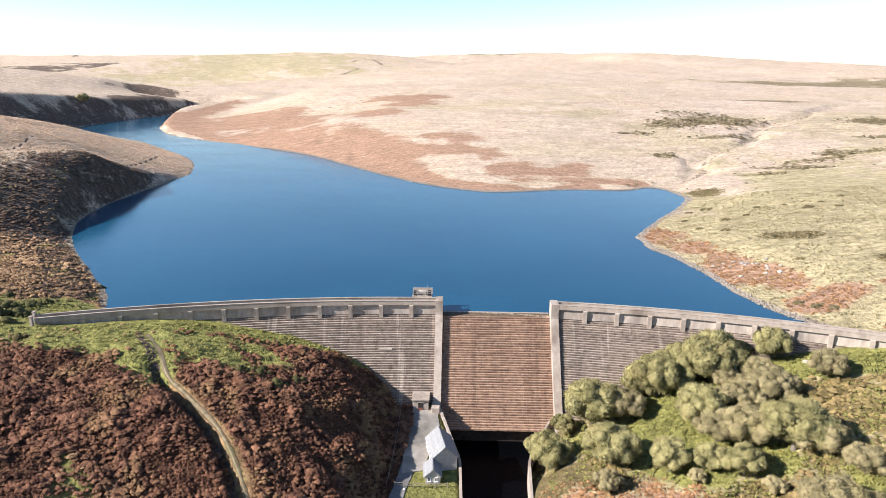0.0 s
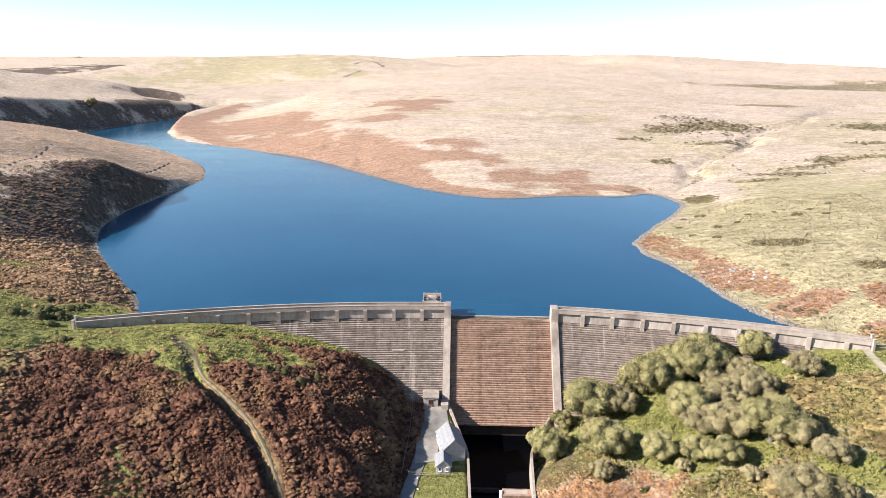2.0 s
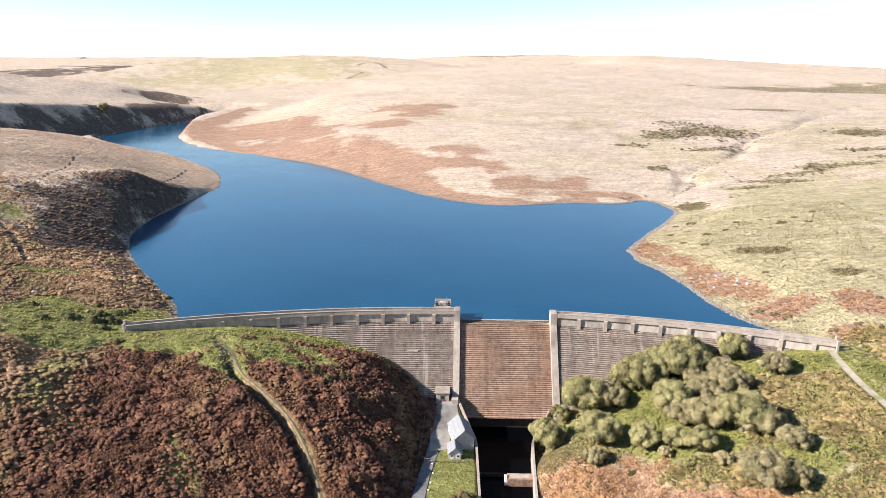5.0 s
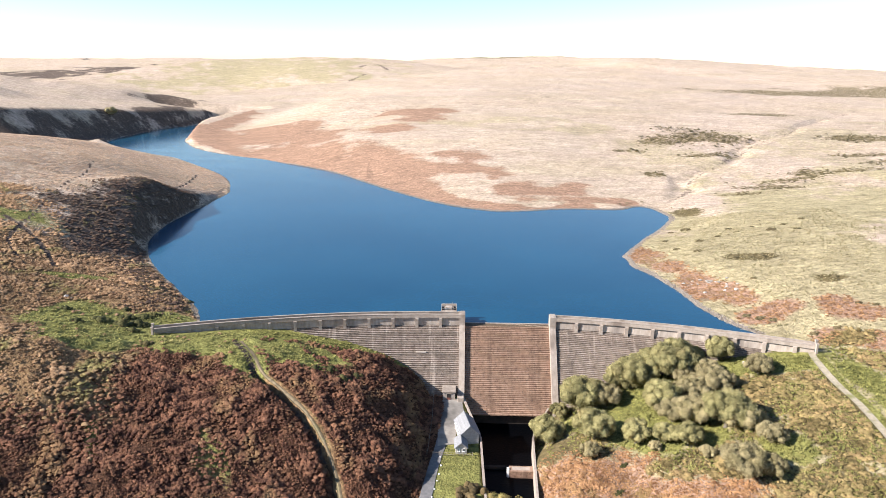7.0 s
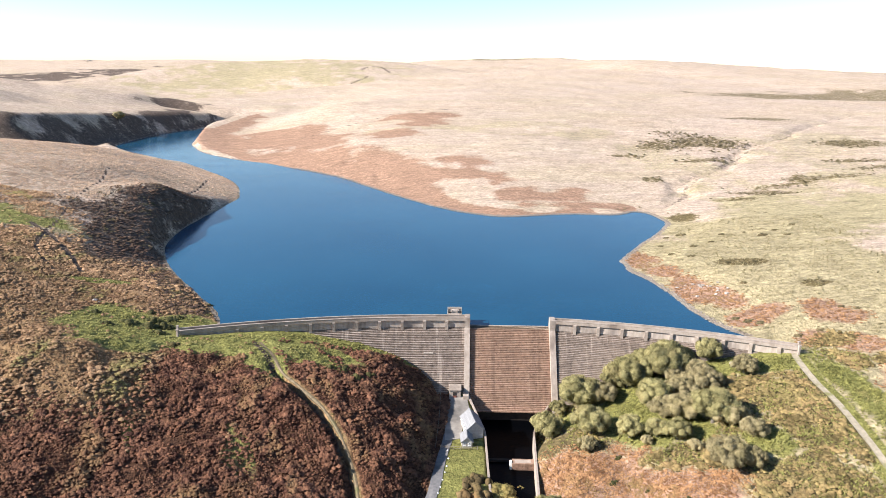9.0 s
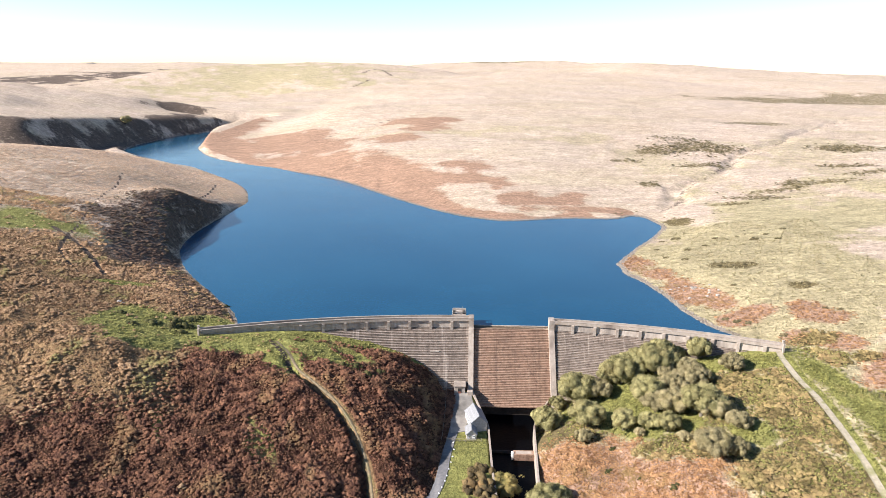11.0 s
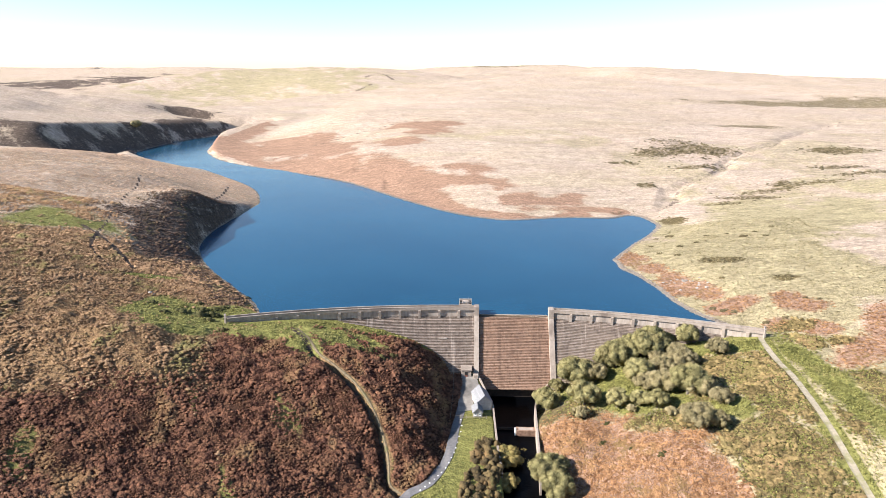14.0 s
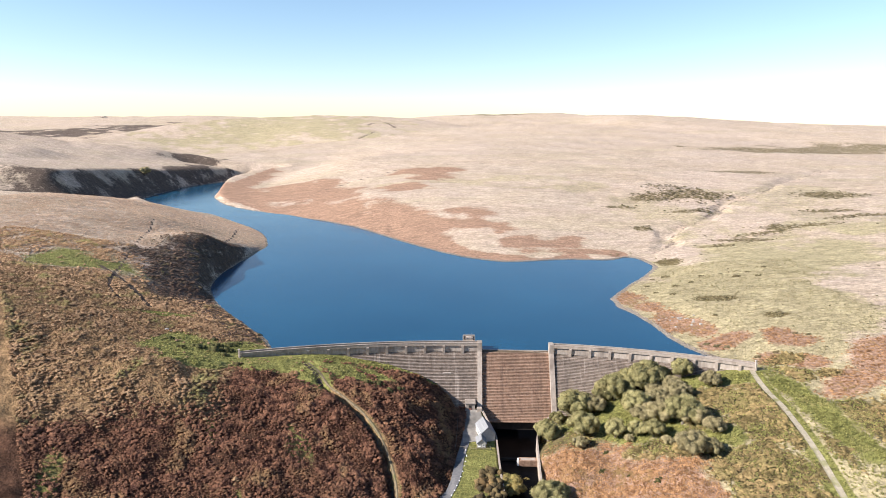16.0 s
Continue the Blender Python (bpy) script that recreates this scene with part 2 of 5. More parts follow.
M_ground = n.done(c, 0.95, 0.1)

# reservoir water
n = Nodes("reservoir water")
n.b.inputs["IOR"].default_value = 1.33
rip = n.math("ADD", n.noise(0.8, 3, (1, 1.7, 1)), n.math("MULTIPLY", n.noise(0.07, 4, (1, 2, 1)), 1.0))
n.bump(rip, 0.22, 0.05)
M_water = n.done(n.mix(n.noise(0.012, 4), (0.004, 0.042, 0.087), (0.008, 0.061, 0.114)), n.ramp(n.noise(0.02, 5, (1, 2.2, 1)), 0, 1, 0.06, 0.16), 0.5)
n = Nodes("dark pool water")
n.b.inputs["IOR"].default_value = 1.33
n.bump(n.noise(1.5, 3), 0.3, 0.08)
M_pool = n.done((0.0012, 0.0014, 0.002), 0.35, 0.08)

# ---- small builders ----


def part(name, bm, material, parent=None, label="", smooth=False):
    me = bpy.data.meshes.new(name)
    bm.to_mesh(me)
    bm.free()
    me.materials.append(material)
    if smooth:
        for p in me.polygons:
            p.use_smooth = True
    ob = new(name, me)
    if parent:
        ob.parent = parent
    if label:
        ob["label"] = label
    return ob


def box(bm, x0, x1, y0, y1, z0, z1, m=None, bevel=0.0):
    r = bmesh.ops.create_cube(bm, size=1.0)
    t = Matrix.Translation(((x0 + x1) / 2, (y0 + y1) / 2, (z0 + z1) / 2)) @ Matrix.Diagonal((x1 - x0, y1 - y0, z1 - z0, 1))
    vs = r["verts"]
    bmesh.ops.transform(bm, matrix=t, verts=vs)
    if bevel:
        es = list({e for v in vs for e in v.link_edges})
        vs = list({v for f in bmesh.ops.bevel(bm, geom=es, offset=bevel, segments=1, affect="EDGES")["faces"] for v in f.verts} | {v for v in vs if v.is_valid})
    if m is not None:
        bmesh.ops.transform(bm, matrix=m, verts=vs)
    return bm


def boxed(name, dims, material, parent=None, label="", m=None, bevel=0.0):
    return part(name, box(bmesh.new(), *dims, m=m, bevel=bevel), material, parent, label)


def sweep(bm, profile, stations, closed=True):
    """Sweeps a closed profile of (d, z) along stations, each a function of (d, z) to a place."""
    rings = [[bm.verts.new(s(d, z)) for d, z in profile] for s in stations]
    k = len(profile)
    for a, b in zip(rings, rings[1:]):
        for i in range(k if closed else k - 1):
            j = (i + 1) % k
            bm.faces.new((a[i], a[j], b[j], b[i]))
    if closed:
        bm.faces.new(rings[0])
        bm.faces.new(rings[-1][::-1])
    return bm


def grid_mesh(name, verts, faces, material):
    me = bpy.data.meshes.new(name)
    me.from_pydata(verts, [], faces)
    me.materials.append(material)
    return me


# ---- the lie of the land ----
ARC_X, ARC_Y, ARC_R = -3.5, -99.0, 253.5      # the dam's upstream edge is an arc about this centre


def arc(x, d=0.0):
    """The y of the dam's line d metres downstream of its upstream edge."""
    return ARC_Y + np.sqrt(np.maximum((ARC_R - d) ** 2 - (x - ARC_X) ** 2, 1.0))


def smooth(a, b, v):
    t = np.clip((v - a) / (b - a), 0, 1)
    return t * t * (3 - 2 * t)


def lattice(i, j, s):
    v = np.sin(i * 127.1 + j * 311.7 + s * 74.7) * 43758.5453
    return v - np.floor(v)


def vnoise(x, y, s):
    i, j = np.floor(x), np.floor(y)
    u, v = x - i, y - j
    u, v = u * u * (3 - 2 * u), v * v * (3 - 2 * v)
    a, b = lattice(i, j, s), lattice(i + 1, j, s)
    c_, d_ = lattice(i, j + 1, s), lattice(i + 1, j + 1, s)
    return (a + (b - a) * u) * (1 - v) + (c_ + (d_ - c_) * u) * v


def fbm(x, y, scale, s=0, octaves=4):
    out, amp, tot = 0.0, 1.0, 0.0
    for k in range(octaves):
        out = out + amp * (vnoise(x / scale * 2 ** k, y / scale * 2 ** k, s + k) - 0.5)
        tot += amp
        amp *= 0.5
    return out / tot * 2


LEFT_SHORE = [(-83, 147), (-84.8, 154), (-90, 164.4), (-100.4, 177.5), (-116.5, 198.5), (-132.5, 222), (-144.6, 251.7), (-150.3, 291.3), (-149.4, 344.8), (-148.4, 366),
              (-152.2, 383.2), (-160.3, 406.1), (-175.1, 436.2), (-197.6, 467.9), (-223.8, 497), (-266.3, 541), (-305.8, 578.3), (-345.6, 614.6),
              (-364, 637), (-375, 680), (-379, 744), (-378, 809.4), (-362, 851.6), (-352, 905), (-345, 935)]
RIGHT_SHORE = [(-332, 930), (-322, 845), (-322.4, 780), (-305.7, 700), (-289.2, 655.4), (-261, 604.3), (-230.8, 571.6), (-201.6, 547.3), (-176.6, 532),
               (-150.6, 508.3), (-123.1, 484.7), (-100.4, 460.8), (-78.1, 429), (-61.5, 405), (-43.5, 378), (-17, 346), (-5.5, 336), (7.7, 328.2),
               (18.4, 325), (31.8, 327.8), (56.9, 334.8), (83.4, 334.6), (96.8, 344.2), (105.3, 338.2), (107.8, 318), (102.6, 303.6), (91.3, 283.2),
               (78.2, 261.8), (66, 239.1), (64.9, 228.8), (65.4, 217.6), (69.5, 208), (72.5, 190), (74.6, 178), (77.4, 163), (82.4, 153), (90, 143)]


def curve_through(pts, per=6):
    out = []
    p = [np.array(q, float) for q in pts]
    p = [2 * p[0] - p[1]] + p + [2 * p[-1] - p[-2]]
    for a, b, c_, d_ in zip(p, p[1:], p[2:], p[3:]):
        for k in range(per):
            t = k / per
            out.append(0.5 * (2 * b + (c_ - a) * t + (2 * a - 5 * b + 4 * c_ - d_) * t * t + (3 * b - a - 3 * c_ + d_) * t ** 3))
    out.append(p[-2])
    return np.array(out)


shore_line = curve_through(LEFT_SHORE + RIGHT_SHORE, 5)
# small bays and points along the waterline
_k = np.arange(len(shore_line))
shore_line[3:-3, 0] += 1.3 * fbm(_k[3:-3] * 1.0, _k[3:-3] * 0.0, 3.0, 5)
lake_ring = np.vstack([shore_line, [(x, arc(x, 0.25)) for x in np.linspace(88, -88, 30)]])


def seg_dist(x, y, line, closed=False):
    best = np.full(x.shape, 1e9)
    pts = list(line) + ([line[0]] if closed else [])
    for a, b in zip(pts, pts[1:]):
        ex, ey = b[0] - a[0], b[1] - a[1]
        t = np.clip(((x - a[0]) * ex + (y - a[1]) * ey) / (ex * ex + ey * ey + 1e-9), 0, 1)
        best = np.minimum(best, (x - a[0] - t * ex) ** 2 + (y - a[1] - t * ey) ** 2)
    return np.sqrt(best)


def inside(x, y, ring):
    hit = np.zeros(x.shape, bool)
    for a, b in zip(ring, np.roll(ring, -1, axis=0)):
        if a[1] == b[1]:
            continue
        hit ^= ((a[1] > y) != (b[1] > y)) & (x < (b[0] - a[0]) * (y - a[1]) / (b[1] - a[1]) + a[0])
    return hit


def surface_through(spots, soft):
    """A smooth surface over spot heights (multiquadric)."""
    s = np.array(spots, float)
    r = np.sqrt((s[:, None, 0] - s[None, :, 0]) ** 2 + (s[:, None, 1] - s[None, :, 1]) ** 2 + soft ** 2)
    mean = s[:, 2].mean()
    w = np.linalg.solve(r, s[:, 2] - mean)

    def height(x, y):
        z = np.full(x.shape, mean)
        for (px, py, _), wk in zip(s, w):
            z = z + wk * np.sqrt((x - px) ** 2 + (y - py) ** 2 + soft ** 2)
        return z
    return height


VALLEY_LEFT = [(-92, 138, 2.2), (-66.5, 134, 1.6), (-45, 136, -2.5), (-31, 133, -5), (-79, 117, 0.8), (-51, 114, -3.2), (-35, 99, -11), 
               (-29.5, 84, -18), (-32, 92.6, -15.5), (-49, 86, -13), (-66, 79, -9.5), (-81, 78, -8), (-94, 60, -8.8), (-90, 93, -0.8), (-113, 88, 2),
               (-114, 112, 10), (-97, 97, 3.3), (-125, 151, 7.5), (-160, 80, 8), (-160, 130, 17), (-230, 110, 30), (-60, 40, -15), (-110, 10, -8), (-200, 0, 10), (-32, 45, -22), (-45, 0, -21), (-45, -60, -22), (-50, -120, -22)]
BANK_EDGE = [(-17.2, 131, -13.8), (-14.2, 131, -17.4), (-17.8, 116, -15.3), (-14.6, 116, -18.9), (-19, 106, -15.8), (-15.6, 106, -19.4), (-21.5, 95, -17), (-18.2, 95, -19.8),
             (-24, 124, -10.4), (-24, 114, -12), (-30, 110, -9.8), (-30, 118, -7.6), (-26, 102, -13.3), (-36, 114, -6.4)]
VALLEY_FLOOR = [(-12, 138, -17), (-8, 142, -17), (-9, 120, -20), (-13, 100, -20.5), (-27, 77, -21.2), (-24, 66, -21.5), (-4, 130, -19.8), (-2, 112, -20.4), (-3, 98, -21.2), (1, 85, -22.5),
                (-10, 70, -22), (8, 140, -25), (8, 118, -25), (8, 98, -25.3), (7, 82, -25.8), (7, 62, -26.3), (4, 30, -27), (6, -20, -28.5), (5, -70, -30), (5, -120, -31.5), (8, -300, -38)]
VALLEY_RIGHT = [(18, 112, -18.5), (19, 95, -19), (24, 132, -19.5), (33, 92, -16.5), (48, 81, -10), (62, 96, -5.6), (68, 112, -5), (77, 69, -5.5), (87.5, 75, -1.5), (88, 104, 0.6),
                (91, 130, 1.6), (120, 128, 4.6), (66, 139, -4.5), (44, 136, -12), (103, 110, 2.5), (112, 75, 3), (140, 60, 6), (60, 50, -13), (90, 40, -5), (40, 62, -16),
                (26, 62, -21), (160, 100, 12), (230, 60, 18), (110, 0, -6), (55, 0, -20), (50, -60, -22), (55, -120, -22), (150, -200, -5), (-150, -200, -3)]
MOOR_LEFT = [(-125, 151, 7.5), (-110, 165, 4.5), (-165, 205, 14.5), (-195, 252, 23.5), (-162, 298, 16), (-157, 266, 13.5), (-190, 300, 20), (-166, 330, 10), (-222, 340, 24.5), (-230, 380, 21), (-186, 390, 7.5), (-238, 430, 15.5), (-284, 420, 27.5), (-281, 462, 20), (-277, 503, 9.5), (-350, 400, 34),
             (-335, 490, 18), (-385, 545, 9), (-376, 590, 4), (-392, 655, 9), (-540, 620, 46), (-560, 760, 52), (-620, 700, 58), (-340, 960, 3), (-430, 1010, 14), (-470, 1120, 10), (-600, 1080, 16), (-760, 1050, 26), (-900, 1200, 34),
             (-230, 110, 30), (-160, 130, 17), (-92, 138, 2.2)]
MOOR_RIGHT = [(92, 138, 2.2), (120, 128, 4.6), (160, 100, 12), (97, 156, 3.8), (96, 206, 5.5), (129, 300, 5.5), (206, 390, 10.5), (134, 420, 7.2), (115, 358, 2.4), (212, 547, 19),
              (354, 587, 24.5), (405, 790, 30), (55, 537, 21.5), (-31, 469, 12.6), (-94, 543, 16.6), (17, 369, 5), (-166, 843, 37), (145, 205, 11), (200, 160, 17), (190, 250, 11.5), (290, 380, 17)]
FAR_HILLS = [(-360, 1010, 6), (-460, 1170, 10), (-560, 1320, 14), (-1000, 1640, 34), (-1150, 1900, 50), (-760, 1500, 24), (-640, 1700, 60), (-300, 1900, 80), (-75, 2200, 75), (-330, 1200, 26),
             (-187, 1250, 42), (-84, 1300, 50), (170, 1500, 70), (404, 1800, 90), (592, 1800, 86), (726, 1700, 78), (859, 1700, 66), (868, 1500, 44), (-430, 1400, 20), (-330, 1600, 40)]
FURTHER_HILLS = [(-1731, 2300, 70), (-1396, 2200, 70), (-1100, 2200, 66), (-48, 2400, 70), (281, 2400, 70), (0, 1000, 48), (300, 1050, 47),
                 (600, 1200, 47), (466, 1500, 72), (404, 2500, 70), (-463, 2700, 70), (1500, 3000, 50), (2198, 4400, 112), (2540, 4400, 95), (1500, 4400, 60), (-440, 3600, 40), (500, 3600, 40),
                 (-1500, 3600, 40), (0, 4600, 20), (2500, 2000, 40), (-2500, 2000, 60), (-2500, 0, 60), (2500, 0, 40), (0, -2500, -20)]
# hill crests: line of the crest, slope towards the lake, slope behind, roundness
RIDGES = [
    ([(-425.4, 575, 38.8), (-428.8, 630, 35.4), (-423.3, 690, 31.7), (-417.7, 750, 27.2), (-406.8, 812, 23.2), (-388.8, 872, 21.6), (-370.5, 925, 17.3), (-353.3, 955, 6.8)], 0.85, 0.0, 3.0),
    ([(-702.5, 860, 72.7), (-640.1, 900, 63.7), (-590.2, 920, 55.7), (-553.7, 940, 50.2), (-515.1, 960, 45.4), (-475.3, 1000, 36.4), (-457.1, 1060, 24.9), (-454.2, 1110, 15.3)], 0.11, 0.42, 16.0),
    ([(-898, 1500, 45.3), (-862.6, 1650, 58.5), (-782.8, 1800, 83.5), (-631.2, 1950, 100.4), (-462.3, 2000, 107.6), (-328.8, 2000, 105.7), (-197.6, 2020, 102.4)], 0.11, 0.2, 30.0),
    ([(-2111.6, 2600, 96), (-1778.5, 2600, 100.3), (-1447.4, 2600, 105.6), (-1228.1, 2600, 106.7), (-1053.2, 2600, 108.4), (-873.6, 2650, 104.6)], 0.075, 0.2, 40.0),
    ([(-460.7, 1130, 29.5), (-404.2, 1250, 36.3), (-330.7, 1350, 43.3), (-218.4, 1450, 53.1), (-46.1, 1600, 65.9), (122.2, 1800, 88.1), (300, 2000, 110.2), (447.2, 2000, 116.4), (561.9, 2000, 114.3), (740, 1950, 102.9), (907.7, 1900, 95.1), (1032.3, 1900, 87.3)], 0.055, 0.22, 30.0),
    ([(-76.8, 2500, 114.3), (5.6, 2500, 117.1), (149.5, 2500, 120.5), (333.9, 2500, 124.2)], 0.09, 0.2, 40.0),
]

downstream_height = surface_through(VALLEY_LEFT + BANK_EDGE + VALLEY_FLOOR + VALLEY_RIGHT, 6.0)
upstream_height = surface_through(MOOR_LEFT + MOOR_RIGHT + FAR_HILLS + FURTHER_HILLS + [(p[0], p[1], 0.6) for p in (LEFT_SHORE + RIGHT_SHORE)[1:-1:2]], 12.0)


def ridge(x, y, crest, front, back, round_):
    """Height of a hill that falls away on both sides of its crest line; the line runs with the lake on its right hand or in front."""
    total, weight = np.zeros(x.shape), np.zeros(x.shape)
    for a, b in zip(crest, crest[1:]):
        ex, ey = b[0] - a[0], b[1] - a[1]
        t = np.clip(((x - a[0]) * ex + (y - a[1]) * ey) / (ex * ex + ey * ey), 0, 1)
        dx, dy = x - a[0] - t * ex, y - a[1] - t * ey
        d = np.hypot(dx, dy)
        turn = (ex * dy - ey * dx) / (math.hypot(ex, ey) * d + 1e-6)
        slope = front + (back - front) * smooth(-0.7, 0.7, turn)
        w = (d * d + 400.0) ** -3
        total += w * (a[2] + t * (b[2] - a[2]) - (np.sqrt(d ** 2 + round_ ** 2) - round_) * slope)
        weight += w
    return total / weight


def over(a, b, soft):
    """The higher of two surfaces, blended where they meet."""
    h = np.clip(0.5 + 0.5 * (a - b) / soft, 0, 1)
    return b * (1 - h) + a * h + soft * h * (1 - h) * 0.5


def moor(x, y):
    h = upstream_height(x, y)
    for crest, front, back, round_ in RIDGES[1:]:
        h = over(ridge(x, y, crest, front, back, round_), h, 6.0)
    # the steep bank above the upper arm of the lake
    crest = RIDGES[0][0]
    k = np.array(crest)
    edge_x = np.interp(y, k[:, 1], k[:, 0])
    top = np.interp(y, k[:, 1], k[:, 2])
    out = x - edge_x
    face = top - 0.82 * np.maximum(np.sqrt(np.maximum(out, 0) ** 2 + 9.0) - 3.0, 0) + np.minimum(0.13 * -np.minimum(out, 0), 14.0)
    w = smooth(520, 565, y) * smooth(985, 945, y) * smooth(-130, -60, out) * smooth(75, 45, out)
    face = np.maximum(face, np.minimum(h, 3.0))
    h = h * (1 - w) + np.where(out > 0, np.minimum(face, np.maximum(top, 1.0)), np.maximum(face, h - 40)) * w
    # the burn that comes down to the right corner of the lake
    d = seg_dist(x + 13 * fbm(x, y, 42, 15, 3), y + 13 * fbm(x, y, 42, 16, 3), burn_line)
    h = h - smooth(11, 1, d + 9 * fbm(x, y, 34, 14)) * np.interp(y, [345, 400, 700, 850], [1.0, 2.6, 2.6, 0.5])
    return h


ROAD = [(-7.9, 141), (-7.9, 130), (-9.6, 118), (-11.2, 108), (-13.4, 92), (-18, 80), (-24, 74.5), (-27, 66), (-31, 50), (-34, 30)]
PATH_DOWN = [(-25.5, 75.5), (-28.8, 78), (-29.9, 84.4), (-32, 92.6), (-35.6, 99.5), (-42.4, 109.1), (-50.6, 115.8), (-56.1, 120.5), (-61.5, 129), (-66.5, 135)]
TRACK = [(92, 136), (90.4, 129.2), (89.2, 118), (88.7, 103.8), (86.5, 83), (84.7, 65.7), (83.4, 54), (81, 42), (78, 20)]
burn_line = curve_through([(112, 346), (136, 376), (148, 405), (182, 448), (224, 504), (279, 568), (373, 687), (488, 822)], 4)
ditch_line = curve_through([(x - 1.5, y - 0.9) for x, y in PATH_DOWN], 6)
road_line, path_line, track_line = curve_through(ROAD, 8), curve_through(PATH_DOWN, 8), curve_through(TRACK, 8)


def lane_x(y):
    r = np.array(ROAD[::-1])
    return np.interp(y, r[:, 1], r[:, 0])


def lake_distance(x, y):
    """Metres from the waterline, negative in the lake."""
    d = np.full(x.shape, 400.0)
    near = (x > -700) & (x < 500) & (y > 40) & (y < 1350)
    if near.any():
        xs, ys = x[near], y[near]
        q = seg_dist(xs, ys, shore_line)
        q = np.where(inside(xs, ys, lake_ring), -q, q)
        d[near] = q
    return d


# walls of the stilling basin: left and right edges of the channel by y
def channel(y):
    left = np.interp(y, [40, 84, 100, 122, 139, 146], [2.0, 2.2, 1.6, 1.3, -3.4, -3.4])
    right = np.interp(y, [40, 80, 92, 122, 128, 140, 146], [11.5, 12.0, 13.0, 14.8, 16.5, 21.8, 22.2])
    return left, right


def terrace(y):
    return np.interp(y, [60, 77, 100, 118, 128, 138, 142], [-21.8, -21.3, -20.6, -20.0, -18.9, -17.1, -16.8])


def ground(x, y):
    x, y = np.asarray(x, float), np.asarray(y, float)
    shape = x.shape
    x, y = x.ravel(), y.ravel()
    # above the dam: land and lake bed
    d = lake_distance(x, y)
    h = moor(x, y) + np.minimum(2.5, 0.015 * np.maximum(d, 0)) * fbm(x, y, 60, 11) + 5 * smooth(500, 1400, y) * fbm(x, y, 260, 12)
    w = smooth(0, np.where(x < -70, 7.0, 26.0), d)
    up = np.where(d > 0, np.maximum(h, 0.5) * w + (1 - w) * (0.1 + 0.09 * np.minimum(d, 12)), np.maximum(-8, d * 0.35))
    # below the dam
    dn = downstream_height(x, y)
    dn = dn + 0.5 * fbm(x, y, 14, 21) * smooth(14, 40, np.abs(x - 2))
    dist = seg_dist(x, y, path_line)
    calm = smooth(1.5, 4, dist) * smooth(2, 5, seg_dist(x, y, road_line)) * smooth(2, 5, seg_dist(x, y, track_line)) * smooth(3, 8, arc(np.clip(x, -92, 92), 3.5) - y)
    dn = dn + calm * (0.75 * fbm(x, y, 3.4, 24, 2) + 0.9 * fbm(x, y, 9, 25, 2)) * np.where(x < 0, 1.0, 0.6) * smooth(13, 18, np.abs(x))
    dn = dn - 0.35 * smooth(2.4, 0.6, dist) - 2.2 * smooth(1.8, 0.5, seg_dist(x, y, ditch_line)) * smooth(128, 120, y)
    le, ri = channel(y)
    shelf = smooth(-15.8, -12.6, x) * (x < le + 0.4) * smooth(66, 80, y)
    dn = dn * (1 - shelf) + terrace(y) * shelf
    cut = smooth(-0.6, 0.3, x - le) * smooth(-0.6, 0.3, ri - x) * smooth(60, 84, y)
    dn = dn * (1 - cut) + np.minimum(dn, -26.5) * cut
    # the join along the dam's line and its continuation into the banks
    line = np.where(np.abs(x) < 92, arc(np.clip(x, -92, 92), 1.8), arc(np.where(x < 0, -92.0, 92.0), 1.8))
    width = 0.8 + 24 * smooth(90, 130, np.abs(x))
    mix = smooth(-1, 1, (y - line) / width)
    z = dn * (1 - mix) + up * mix
    return z.reshape(shape)


def ground1(x, y):
    return float(ground(np.array([x]), np.array([y]))[0])


# patches of cover: centre, half sizes, turn in degrees
RUST_PATCHES = [(-265, 690, 55, 34, -52), (-185, 650, 105, 52, -32), (-115, 575, 36, 26, -20), (-80, 470, 40, 20, -30), (-40, 450, 44, 34, -20), (-8, 420, 22, 18, 0), (37, 385, 18, 15, 0), (68, 352, 23, 9, 4),
                (-44, 695, 38, 52, 0), (-80, 715, 30, 20, 0), (-68, 592, 18, 20, 0), (72, 240, 8, 17, 30), (79, 190, 10, 14, 10), (86, 161, 8, 6, 0), (112, 157, 11, 10, 0)]
MORE_RUST = [(-235, 640, 60, 40, -45), (-150, 590, 72, 46, -38), (-100, 515, 46, 32, -40), (-60, 470, 46, 32, -30), (5, 425, 34, 26, -20), (55, 372, 30, 16, 0), (120, 117, 20, 9, 15), (108, 136, 10, 6, 0), (136, 128, 16, 10, 0), (98, 143, 6, 5, 0), (146, 142, 12, 7, 0),
             (68, 234, 7, 10, 30), (74, 218, 8, 10, 30), (78, 204, 8, 11, 10), (82, 190, 8, 11, 10), (86, 177, 7, 9, 10), (92, 164, 8, 5, 0), (118, 152, 9, 5, 20)]
GREEN_PATCHES = [(10, 620, 95, 45, 0), (-95, 625, 50, 26, -10), (110, 590, 36, 34, 0), (125, 215, 58, 60, 25), (120, 165, 40, 18, 0), (112, 290, 22, 40, 10), (-114, 140, 20, 18, 20), (-60, 138, 34, 6, -12), (-35, 134, 20, 4, -25),
                 (-180, 215, 25, 10, 0), (76, 138, 20, 6, -14), (98, 112, 8, 26, 4), (-1, 104, 10, 14, 0), (-500, 1750, 330, 340, 0), (170, 350, 40, 30, 0), (92, 195, 26, 50, 10), (110, 140, 30, 30, 0), (180, 290, 90, 70, 30), (240, 420, 110, 70, 30), (330, 560, 140, 80, 30), (150, 480, 40, 70, 0)]
